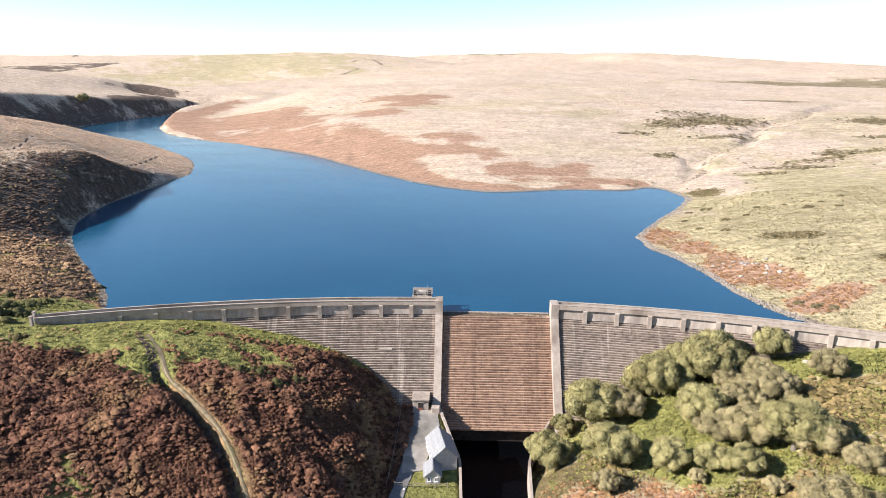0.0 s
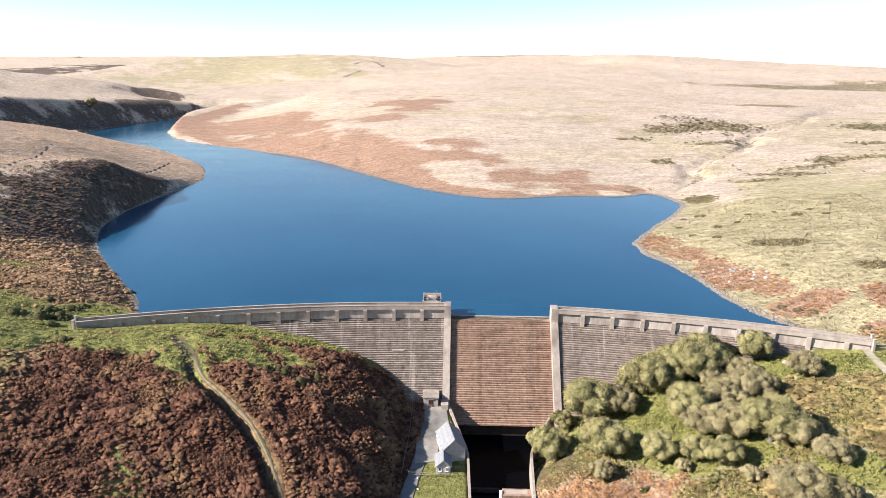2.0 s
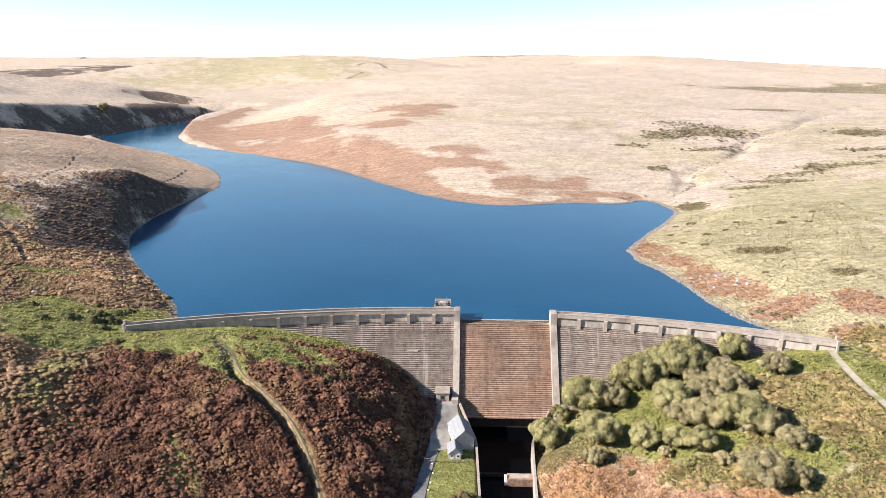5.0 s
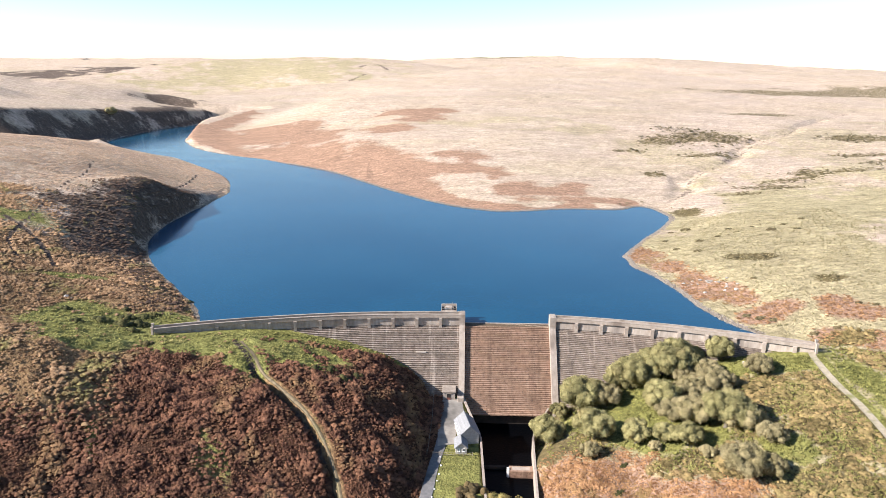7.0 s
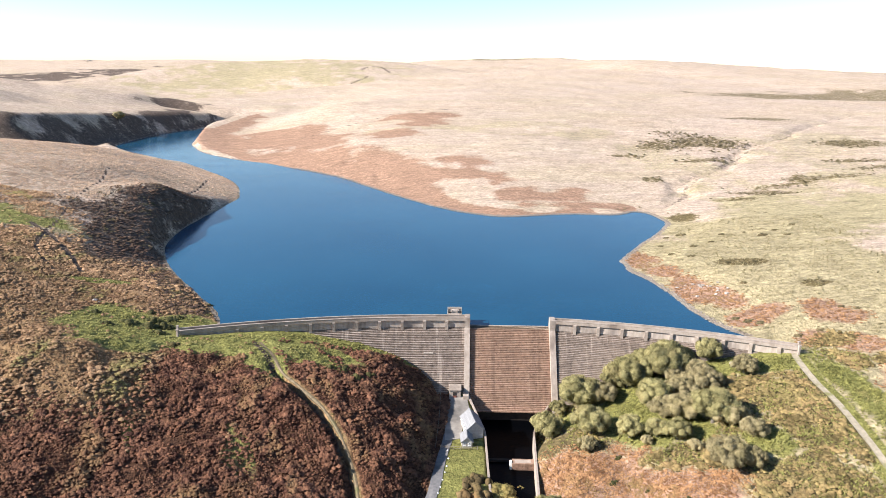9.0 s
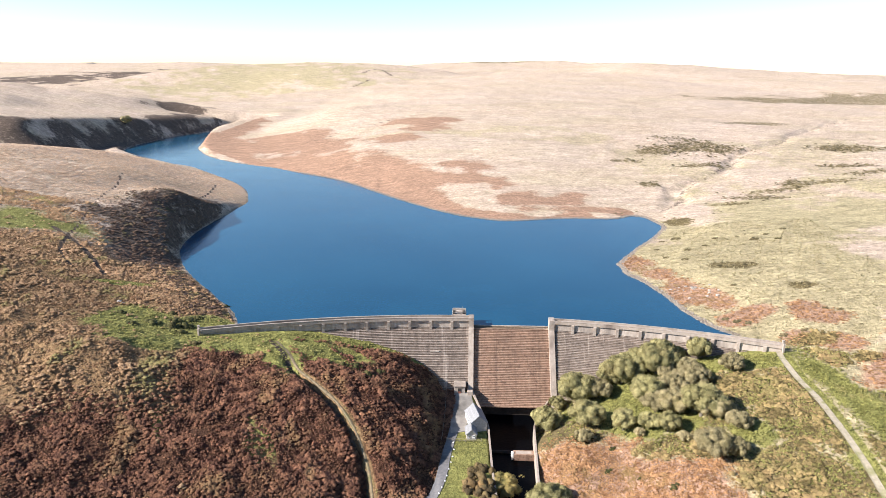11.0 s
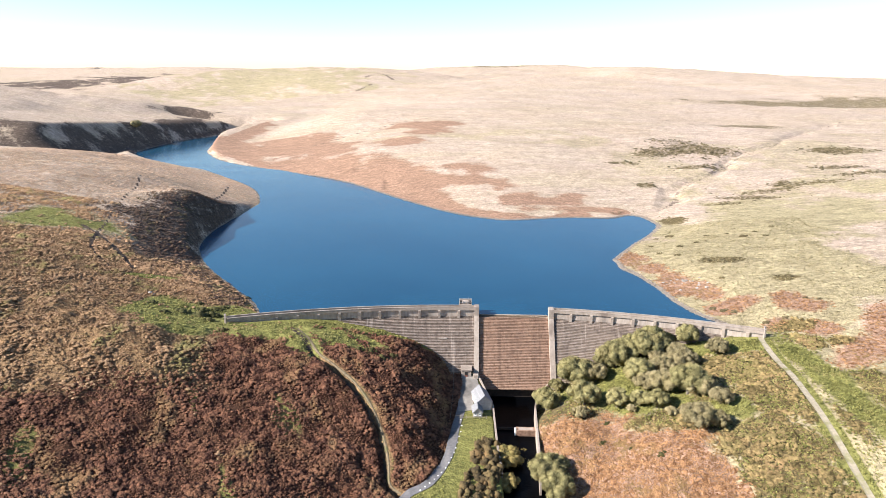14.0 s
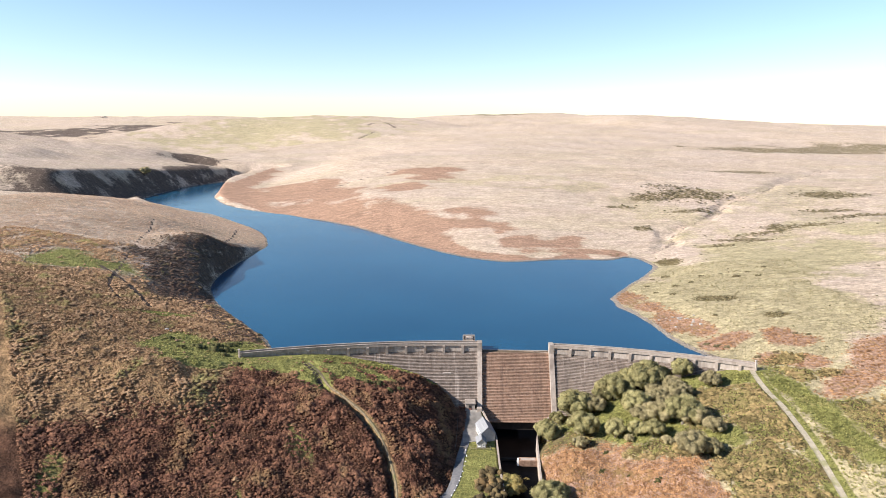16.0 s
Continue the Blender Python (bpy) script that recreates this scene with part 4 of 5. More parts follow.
bmesh.ops.recalc_face_normals(bm, faces=bm.faces)
tagged(part("pavement", bm, M_yard), "patched grey yard between hut and house", "yard", kind="structure")


def gabled(parent, m, w, l, eave, ridge, base, wall_mat=None, over=0.28):
    """Walls with two gables and a slate roof, ridge along y, in the frame m."""
    wall_mat = wall_mat or M_render
    h = w / 2
    bm = bmesh.new()
    a = [bm.verts.new(p) for p in ((-h, -l / 2, base), (h, -l / 2, base), (h, -l / 2, eave), (0, -l / 2, ridge), (-h, -l / 2, eave))]
    b = [bm.verts.new((v.co.x, l / 2, v.co.z)) for v in a]
    bm.faces.new(a)
    bm.faces.new(b[::-1])
    for i in range(5):
        bm.faces.new((a[i], b[i], b[(i + 1) % 5], a[(i + 1) % 5]))
    bmesh.ops.recalc_face_normals(bm, faces=bm.faces)
    bmesh.ops.transform(bm, matrix=m, verts=bm.verts)
    part("walls", bm, wall_mat, parent, "grey roughcast walls")
    pitch = math.atan2(ridge - eave, h)
    run = math.hypot(h, ridge - eave) + over
    for sgn in (-1, 1):
        rows = 9
        slope = None
        for k in range(-1, rows):
            u0, u1 = (0.0, run) if k < 0 else (run * k / rows, run * (k + 1) / rows + 0.06)
            lift0, lift1 = (0.03, 0.03) if k < 0 else (0.10, 0.16)
            thick = 0.1 if k < 0 else 0.05
            q_ = []
            for uu, lf in ((u0, lift0), (u1, lift1)):
                q_.append((sgn * (uu * math.cos(pitch) + math.sin(pitch) * lf), ridge - uu * math.sin(pitch) + math.cos(pitch) * lf))
            bm = bmesh.new()
            v = [bm.verts.new((x, y, z)) for y in (-l / 2 - over, l / 2 + over) for x, z in q_]
            low = [bm.verts.new((c_.co.x - sgn * math.sin(pitch) * thick, c_.co.y, c_.co.z - math.cos(pitch) * thick)) for c_ in v]
            bm.faces.new((v[0], v[1], v[3], v[2]))
            bm.faces.new((low[0], low[2], low[3], low[1]))
            for i, j in ((0, 1), (1, 3), (3, 2), (2, 0)):
                bm.faces.new((v[i], low[i], low[j], v[j]))
            bmesh.ops.recalc_face_normals(bm, faces=bm.faces)
            bmesh.ops.transform(bm, matrix=m, verts=bm.verts)
            if k < 0:
                slope = part("roof_slope", bm, M_slate, parent, "pale grey slate roof slope")
            else:
                part("slate_course", bm, M_slate, slope)
    part("ridge_cap", box(bmesh.new(), -0.14, 0.14, -l / 2 - over, l / 2 + over, ridge + 0.1, ridge + 0.26, m=m, bevel=0.03), M_slate, parent)


def window_on(parent, m, w, h):
    """A small framed window whose outer face is the plane y = 0 of m, looking to -y."""
    bm = bmesh.new()
    for d in ((-w / 2, w / 2, -0.07, 0.02, 0, 0.09), (-w / 2, w / 2, -0.07, 0.02, h - 0.09, h), (-w / 2, -w / 2 + 0.09, -0.07, 0.02, 0.09, h - 0.09), (w / 2 - 0.09, w / 2, -0.07, 0.02, 0.09, h - 0.09), (-0.03, 0.03, -0.05, 0.02, 0.09, h - 0.09)):
        box(bm, *d, m=m)
    wdw = part("window", bm, M_frame, parent, "white timber window frame")
    part("pane", box(bmesh.new(), -w / 2 + 0.09, w / 2 - 0.09, -0.02, 0.01, 0.09, h - 0.09, m=m), M_glass, wdw, "dark glass")
    part("sill", box(bmesh.new(), -w / 2 - 0.08, w / 2 + 0.08, -0.14, 0.02, -0.1, 0.0, m=m), M_frame, wdw)


house = tagged(new("house"), "small grey house with pale slate roof and lower annex", "house")
HM = pose(-2.75, 122.6, 0, 0, 0, 11.5)
gabled(house, HM, 4.9, 7.9, -16.95, -14.75, -20.4)
AM = pose(-4.3, 116.5, 0, 0, 0, 3.0)
gabled(house, AM, 2.9, 4.2, -18.3, -17.0, -20.6)
for x in (-0.7, 0.7):
    window_on(house, AM @ pose(x, -2.1, -19.5), 0.62, 0.85)
for y in (-2.6, -0.6, 1.5):
    window_on(house, HM @ pose(-2.45, y, -18.6, 0, 0, -90), 0.95, 1.1)
    window_on(house, HM @ pose(2.45, y, -18.6, 0, 0, 90), 0.85, 1.0)
dr = part("door", box(bmesh.new(), -0.45, 0.45, -0.06, 0.02, -20.2, -18.2, m=HM @ pose(-2.45, 2.9, 0, 0, 0, -90)), M_frame, house, "white painted door")
part("door_handle", box(bmesh.new(), 0.3, 0.36, -0.12, -0.05, -19.25, -19.1, m=HM @ pose(-2.45, 2.9, 0, 0, 0, -90)), M_steel, dr)
for y in (-3.0, -1.4, 0.3, 2.0):
    part("rooflight", box(bmesh.new(), -0.25, 0.25, -0.3, 0.3, 0.0, 0.16, m=HM @ pose(-2.62, y, -17.0, 0, -42, 0), bevel=0.04), M_frame, house, "white box at the eaves")

hut = tagged(new("hut"), "square flat-roofed concrete hut against the dam foot", "hut")
boxed("walls", (-9.55, -6.0, 137.7, 142.5, -17.4, -14.75), M_panel, hut, bevel=0.06)
boxed("roof_slab", (-9.75, -5.8, 137.45, 142.5, -14.75, -14.4), M_crest, hut, "pale concrete roof slab", bevel=0.05)
d_ = boxed("doorway", (-8.35, -7.25, 137.64, 137.8, -17.15, -15.2), M_dark, hut, "dark open doorway")
boxed("door", (-8.3, -7.3, 137.58, 137.66, -17.1, -16.4), M_door, hut, "low red brown door")
boxed("lintel", (-8.6, -7.0, 137.56, 137.75, -15.2, -14.95), M_crest, hut)
tagged(boxed("plinth", (-5.3, -3.5, 136.6, 139.6, -18.2, -15.9), M_crest, None, bevel=0.06), "pale concrete block at the foot of the spillway wall", "block")

# ---- valve tower on the crest ----
tower = tagged(new("valve_tower"), "small concrete valve house with railings on the dam crest", "valve house")
ty = float(arc(-8.3))
boxed("body", (-10.5, -6.1, ty - 0.2, ty + 3.2, -6, 4.05), M_crest, tower, bevel=0.06)
boxed("platform", (-10.7, -5.9, ty - 0.1, ty + 3.4, 4.05, 4.3), M_crest, tower, bevel=0.04)
for x in (-10.45, -6.9):
    boxed("pillar", (x, x + 0.75, ty + 0.1, ty + 0.8, 4.3, 5.5), M_dark, tower, "dark gate gear housing", bevel=0.04)
boxed("gear_cabinet", (-9.3, -7.3, ty + 0.6, ty + 2.2, 4.3, 5.1), M_panel, tower, bevel=0.05)
for x in (-10.6, -9.1, -7.6, -6.05):
    for y in (ty + 0.0, ty + 3.25):
        boxed("post", (x, x + 0.07, y, y + 0.07, 4.3, 5.45), M_steel, tower)
for y in (ty + 0.0, ty + 3.25):
    for z in (4.85, 5.4):
        boxed("rail", (-10.6, -5.98, y, y + 0.06, z, z + 0.06), M_steel, tower)
for x in (-10.6, -6.05):
    for z in (4.85, 5.4):
        boxed("rail", (x, x + 0.06, ty + 0.07, ty + 3.25, z, z + 0.06), M_steel, tower)
boxed("mast", (-7.3, -7.2, ty + 2.4, ty + 2.5, 4.3, 6.3), M_steel, tower, "thin grey mast")
boxed("parapet", (-10.68, -5.92, ty + 3.12, ty + 3.34, 4.3, 5.3), M_crest, tower, "pale concrete parapet", bevel=0.03)

# gates at the dam's ends
for x, nm in ((END_L - 0.4, "gate"), (END_R + 0.3, "gate")):
    gt = tagged(new("gate"), "grey steel gate between concrete posts at the dam end", "gate", group="gates at the dam ends")
    z0 = 3.0
    for d in (0.1, 3.2):
        px, py, _ = station(x)(d, 0)
        boxed("gatepost", (px - 0.3, px + 0.3, py - 0.3, py + 0.3, 1.2, 4.6), M_crest, gt, bevel=0.06)
        boxed("cap", (px - 0.38, px + 0.38, py - 0.38, py + 0.38, 4.6, 4.78), M_crest, gt, bevel=0.04)
    a, b = Vector(station(x)(0.4, 0)), Vector(station(x)(2.9, 0))
    along_ = (b - a).normalized()
    mrot = Matrix.Translation(a) @ along_.to_track_quat("X", "Z").to_matrix().to_4x4()
    for z in (3.3, 3.7, 4.1):
        part("bar", box(bmesh.new(), 0, (b - a).length, -0.03, 0.03, z, z + 0.06, m=mrot), M_steel, gt)

# ---- fences ----


def fence(pts, label, step=2.2, h=1.15):
    f = tagged(new("fence"), label, "fence")
    prev = None
    for a, b in zip(pts, pts[1:]):
        a, b = Vector(a), Vector(b)
        k = max(1, round((b - a).length / step))
        for i in range(k):
            p = a + (b - a) * i / k
            z = ground1(p.x, p.y)
            boxed("post", (p.x - 0.06, p.x + 0.06, p.y - 0.06, p.y + 0.06, z - 0.3, z + h), M_post, f)
            here = Vector((p.x, p.y, z))
            if prev is not None:
                for hh in (0.45, 0.95):
                    s_, e_ = prev + Vector((0, 0, hh)), here + Vector((0, 0, hh))
                    mm = Matrix.Translation(s_) @ (e_ - s_).to_track_quat("X", "Z").to_matrix().to_4x4()
                    part("rail", box(bmesh.new(), 0, (e_ - s_).length, -0.02, 0.02, -0.035, 0.035, m=mm), M_post, f)
            prev = here
    return f


fence([(-12.2, 138), (-12.3, 128), (-12.8, 116), (-13.2, 111.5)], "weathered post and rail fence beside the lane")
fence([(-11.5, 113.4), (-6, 113.2), (1.0, 113.6)], "low garden fence across the lawn")

# ---- stones ----


def stone_bm(seed, size, flat=0.7):
    bm = bmesh.new()
    bmesh.ops.create_icosphere(bm, subdivisions=1, radius=size)
    rnd = random.Random(seed)
    for v in bm.verts:
        v.co *= 0.75 + 0.5 * rnd.random()
        v.co.z *= flat
    return bm


WHITE_ROW = [(-9.9, 112.6), (-9.6, 109), (-10, 105.5), (-10.4, 102.8), (-10.9, 99.6), (-11.4, 96.6), (-11.9, 94.2), (-12.6, 91.5), (-13.3, 89), (-14.2, 86.6), (-15.3, 84.6), (-16.2, 82.8), (-17.2, 81.2), (-18.4, 79.5), (-19.6, 78), (-20.8, 76.6)]
for i, (x, y) in enumerate(WHITE_ROW):
    s = part("stone", stone_bm(100 + i % 4, 0.27), M_white)
    s.location = (x + 0.35, y, ground1(x + 0.35, y) + 0.12)
    s.rotation_euler = (0, 0, i * 1.3)
    tagged(s, "whitewashed marker stone along the lane edge", "stone", group="white stones along the lane")
for i, (x, y, r) in enumerate(((-125, 151.5, 1.1), (-123.4, 151, 0.7), (74, 134.5, 0.7), (76.5, 134.8, 0.4), (79, 134.6, 0.35))):
    s = part("boulder", stone_bm(140 + i, r, 0.6), M_stone)
    s.location = (x, y, ground1(x, y) + 0.2 * r)
    tagged(s, "pale granite boulder lying in rough grass", "boulder")


def fast_mesh(name, co, loops_per, material):
    """co: vertices in face order, loops_per to a face, nothing shared but through repeated quads of a strip."""
    co = np.asarray(co, np.float32).reshape(-1, 3)
    nf = len(co) // loops_per
    me_ = bpy.data.meshes.new(name)
    me_.vertices.add(len(co))
    me_.vertices.foreach_set("co", co.ravel())
    me_.loops.add(len(co))
    me_.loops.foreach_set("vertex_index", np.arange(len(co), dtype=np.int32))
    me_.polygons.add(nf)
    me_.polygons.foreach_set("loop_start", np.arange(0, len(co), loops_per, dtype=np.int32))
    me_.polygons.foreach_set("loop_total", np.full(nf, loops_per, np.int32))
    me_.update(calc_edges=True)
    me_.materials.append(material)
    return me_


def strips(name, pts, material):
    """Bent blades: pts has the shape (count, 6, 3), two quads to a blade that share an edge."""
    pts = np.asarray(pts, np.float32)
    k = len(pts)
    me_ = bpy.data.meshes.new(name)
    me_.vertices.add(k * 6)
    me_.vertices.foreach_set("co", pts.ravel())
    b_ = (np.arange(k, dtype=np.int32) * 6)[:, None]
    li = (b_ + np.array([0, 1, 3, 2, 2, 3, 5, 4], np.int32)[None]).ravel()
    me_.loops.add(len(li))
    me_.loops.foreach_set("vertex_index", li)
    me_.polygons.add(k * 2)
    me_.polygons.foreach_set("loop_start", np.arange(0, len(li), 4, dtype=np.int32))
    me_.polygons.foreach_set("loop_total", np.full(k * 2, 4, np.int32))
    me_.update(calc_edges=True)
    me_.materials.append(material)
    return me_


rng = np.random.default_rng(7)


def tufts(x, y, radius, height, fronds, width, lift=0.0, droop=0.55):
    """Blades of plants at x, y on the ground, as bent strips."""
    k = len(x)
    z = ground(x, y) + lift
    a = rng.uniform(0, 2 * np.pi, (k, 1)) + np.arange(fronds)[None] * 2 * np.pi / fronds + rng.normal(0, 0.35, (k, fronds))
    r = radius[:, None] * rng.uniform(0.65, 1.2, (k, fronds))
    h = height[:, None] * rng.uniform(0.65, 1.2, (k, fronds))
    dx, dy = np.cos(a), np.sin(a)
    out = np.zeros((k, fronds, 6, 3))
    for i, (f, hh, ww) in enumerate(((0.08, 0.05, 0.45), (0.5, 1.0, 1.0), (1.0, droop, 0.35))):
        for j, s in enumerate((-1, 1)):
            w = width * radius[:, None] * ww * s
            out[:, :, i * 2 + j, 0] = x[:, None] + dx * r * f - dy * w
            out[:, :, i * 2 + j, 1] = y[:, None] + dy * r * f + dx * w
            out[:, :, i * 2 + j, 2] = z[:, None] + h * hh
    return out.reshape(-1, 6, 3)


def scatter(n_, x0, x1, y0, y1, keep):
    x, y = rng.uniform(x0, x1, n_), rng.uniform(y0, y1, n_)
    m = keep(x, y) > rng.uniform(0, 1, n_)
    return x[m], y[m]


def clear(x, y):
    """1 where plants may stand: off lanes, paths, yard, water and concrete."""
    ok = (seg_dist(x, y, road_line) > 1.9) & (seg_dist(x, y, path_line) > 1.1) & (seg_dist(x, y, track_line) > 1.6)
    ok &= y < arc(np.clip(x, -92, 92), 4.2)
    le, ri = channel(y)
    ok &= ~((x > lane_x(y) - 1.7) & (x < ri + 0.9) & (y > 62))
    return ok


def dam_clear(x, y):
    return (np.abs(x) > 96) | (y < arc(np.clip(x, -92, 92), 4.5)) | (y > arc(np.clip(x, -92, 92), -3))


# low plants as rounded clumps: a lumpy body with loose sprays over it
def clump_shapes(level, cut, count, seed, swell_by=0.3, rough=0.24):
    """The faces of a cut ball and several uneven versions of its vertices."""
    bm = bmesh.new()
    bmesh.ops.create_icosphere(bm, subdivisions=level, radius=1.0)
    bmesh.ops.delete(bm, geom=[v for v in bm.verts if v.co.z < cut], context="VERTS")
    base = np.array([v.co[:] for v in bm.verts])
    bm.verts.index_update()
    faces_ = np.array([[v.index for v in f.verts] for f in bm.faces], np.int32)
    bm.free()
    g = np.random.default_rng(seed)
    out = []
    for i in range(count):
        lobes = g.normal(0, 1, (7, 3))
        lobes /= np.linalg.norm(lobes, axis=1, keepdims=True)
        swell = np.max(np.clip(base @ lobes.T, 0, 1) ** 5, axis=1)
        out.append(base * (0.78 + swell_by * swell + g.uniform(-rough, rough, len(base)))[:, None])
    return faces_, np.array(out)


def tri_mesh(name, co, tris, material):
    me_ = bpy.data.meshes.new(name)
    me_.vertices.add(len(co))
    me_.vertices.foreach_set("co", np.asarray(co, np.float32).ravel())
    me_.loops.add(tris.size)
    me_.loops.foreach_set("vertex_index", tris.astype(np.int32).ravel())
    me_.polygons.add(len(tris))
    me_.polygons.foreach_set("loop_start", np.arange(0, tris.size, 3, dtype=np.int32))
    me_.polygons.foreach_set("loop_total", np.full(len(tris), 3, np.int32))
    me_.update(calc_edges=True)
    me_.materials.append(material)
    return me_


SHAPES = clump_shapes(2, -0.1, 12, 5)
SMALL_SHAPES = clump_shapes(1, -0.3, 16, 6, 0.2, 0.32)


def clumps(name, x, y, r, squash, material, fuzz=5, leaf=0.2, small=False):
    """Plants at x, y of radius r on the ground."""
    faces_, forms = SMALL_SHAPES if small else SHAPES
    k, nv = len(x), forms.shape[1]
    z = ground(x, y)
    form = forms[rng.integers(0, len(forms), k)]
    a = rng.uniform(0, 2 * np.pi, k)
    ca, sa = np.cos(a)[:, None], np.sin(a)[:, None]
    sx_, sy_ = rng.uniform(0.8, 1.25, (k, 1)), rng.uniform(0.8, 1.25, (k, 1))
    px, py = form[..., 0] * sx_, form[..., 1] * sy_
    co = np.stack([px * ca - py * sa, px * sa + py * ca, form[..., 2] * squash], -1) * r[:, None, None] + np.stack([x, y, z], -1)[:, None]
    tris = (faces_[None] + (np.arange(k, dtype=np.int32) * nv)[:, None, None]).reshape(-1, 3)
    co = co.reshape(-1, 3)
    if fuzz:
        u = rng.normal(0, 1, (k, fuzz, 3))
        u /= np.linalg.norm(u, axis=2, keepdims=True)
        u[..., 2] = np.abs(u[..., 2])
        c_ = np.stack([x, y, z], -1)[:, None] + u * r[:, None, None] * rng.uniform(0.8, 1.1, (k, fuzz, 1)) * np.array([1, 1, squash])
        lf = leaf_quads(c_.reshape(-1, 3), u.reshape(-1, 3), leaf, 0.6)[:, :3].reshape(-1, 3)
        tris = np.vstack([tris, np.arange(len(lf), dtype=np.int32).reshape(-1, 3) + len(co)])
        co = np.vstack([co, lf])
    return tri_mesh(name, co, tris, material)


def leaf_quads(c_, nrm, size, loose=0.75):
    k = len(c_)
    n_ = nrm + rng.normal(0, loose, (k, 3))
    n_ /= np.linalg.norm(n_, axis=1, keepdims=True)
    t = np.cross(n_, rng.normal(0, 1, (k, 3)))
    t /= np.linalg.norm(t, axis=1, keepdims=True) + 1e-9
    b_ = np.cross(n_, t)
    s = (size * rng.uniform(0.6, 1.4, k))[:, None]
    return np.stack([c_ - t * s, c_ - b_ * s * 0.6, c_ + t * s, c_ + b_ * s * 0.6], 1)


# bracken on the left bank and the right bank
def in_view(x, y):
    return (np.abs(x + 4) < (y + 105) * 0.72)


def rusty(x, y):
    r, g, s = cover(x, y)
    return np.clip(r * 1.2 - 0.1, 0, 1) * clear(x, y) * in_view(x, y) * (1 - 0.8 * (fbm(x, y, 9, 91) > 0.55))


x, y = scatter(56000, -150, -9, 40, 150, rusty)
lump = np.clip(0.95 + 0.9 * fbm(x, y, 5, 92, 2), 0.4, 1.7)
tagged(new("bracken", clumps("bracken", x, y, 0.56 * lump * rng.uniform(0.6, 1.35, len(x)), 1.1, M_bracken, 9, 0.19, True)), "dense rust red bracken covering the bank", "bracken", kind="stuff")
x, y = scatter(34000, 12, 75, 36, 122, rusty)
lump = np.clip(0.9 + 0.7 * fbm(x, y, 4, 93, 3), 0.3, 1.5)
tagged(new("bracken", clumps("bracken", x, y, 0.4 * lump * rng.uniform(0.6, 1.35, len(x)), 0.95, M_bracken_orange, 8, 0.14, True)), "orange brown bracken on the river slope", "bracken", kind="stuff")


def rust_field(x, y):
    r = cover(x, y)[0]
    return np.clip(r * 1.6 - 0.35, 0, 0.9) * (lake_distance(x, y) > 2) * dam_clear(x, y) * (seg_dist(x, y, track_line) > 2)


x, y = scatter(16000, 62, 150, 96, 258, lambda x, y: rust_field(x, y) * ((x > 92) | (y > 140)))
tagged(new("bracken", clumps("bracken", x, y, 0.62 * rng.uniform(0.5, 1.4, len(x)), 0.45, M_bracken_orange, 3, 0.2, True)), "russet bracken along the shore and field edge", "bracken", kind="stuff")


def tan_left(x, y):
    r, g, s = cover(x, y)
    d = lake_distance(x, y)
    return (1 - np.clip(r * 1.4 - 0.2, 0, 1)) * (1 - 0.97 * np.clip(near_green(x, y) * 1.5, 0, 1)) * in_view(x, y) * (d > 1.5) * dam_clear(x, y) * (seg_dist(x, y, path_line) > 1.2) * (0.65 + 0.35 * (fbm(x, y, 12, 94) > -0.1)) * (patches_fine(x, y)[2] < 0.35) * (1 - 0.9 * patches(x, y, SHADE_SCRUB, 55)) * (1 - 0.75 * smooth(24, 9, d + 8 * fbm(x, y, 12, 57)) * (y < 225) * (y > 140))


x, y = scatter(80000, -250, -60, 50, 250, tan_left)
lump = np.clip(0.95 + 0.9 * fbm(x, y, 5, 95, 2), 0.4, 1.7)
near_ = y < 175
tagged(new("bracken", clumps("bracken", x[near_], y[near_], 0.56 * lump[near_] * rng.uniform(0.55, 1.4, near_.sum()), 0.95, M_bracken_tan, 7, 0.2, True)), "golden withered bracken over the upper bank", "bracken", kind="stuff")
x, y, lump = x[~near_], y[~near_], lump[~near_]
tagged(new("bracken", clumps("bracken", x, y, 0.66 * lump * rng.uniform(0.6, 1.3, len(x)), 0.75, M_bracken_tan, 2, 0.28, True)), "tan withered bracken and grass above the shore", "bracken", kind="stuff")
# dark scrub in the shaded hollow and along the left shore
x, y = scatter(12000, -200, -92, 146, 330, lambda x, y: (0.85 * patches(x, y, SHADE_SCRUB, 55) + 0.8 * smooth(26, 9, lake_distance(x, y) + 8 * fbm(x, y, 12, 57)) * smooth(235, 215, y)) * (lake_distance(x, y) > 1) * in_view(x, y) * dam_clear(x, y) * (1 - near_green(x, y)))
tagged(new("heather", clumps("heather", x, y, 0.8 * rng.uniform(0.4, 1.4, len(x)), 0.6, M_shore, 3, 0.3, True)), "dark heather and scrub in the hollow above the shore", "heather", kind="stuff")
x, y = scatter(36000, -330, -140, 240, 480, lambda x, y: tan_left(x, y) * 0.95)
tagged(new("bracken", strips("bracken", tufts(x, y, 0.75 * rng.uniform(0.8, 1.25, len(x)), 0.2 * np.clip(0.9 + 0.9 * fbm(x, y, 8, 96, 3), 0.3, 1.6), 4, 0.36), M_spur)), "pale tan moor grass over the far spur", "grass", kind="stuff")


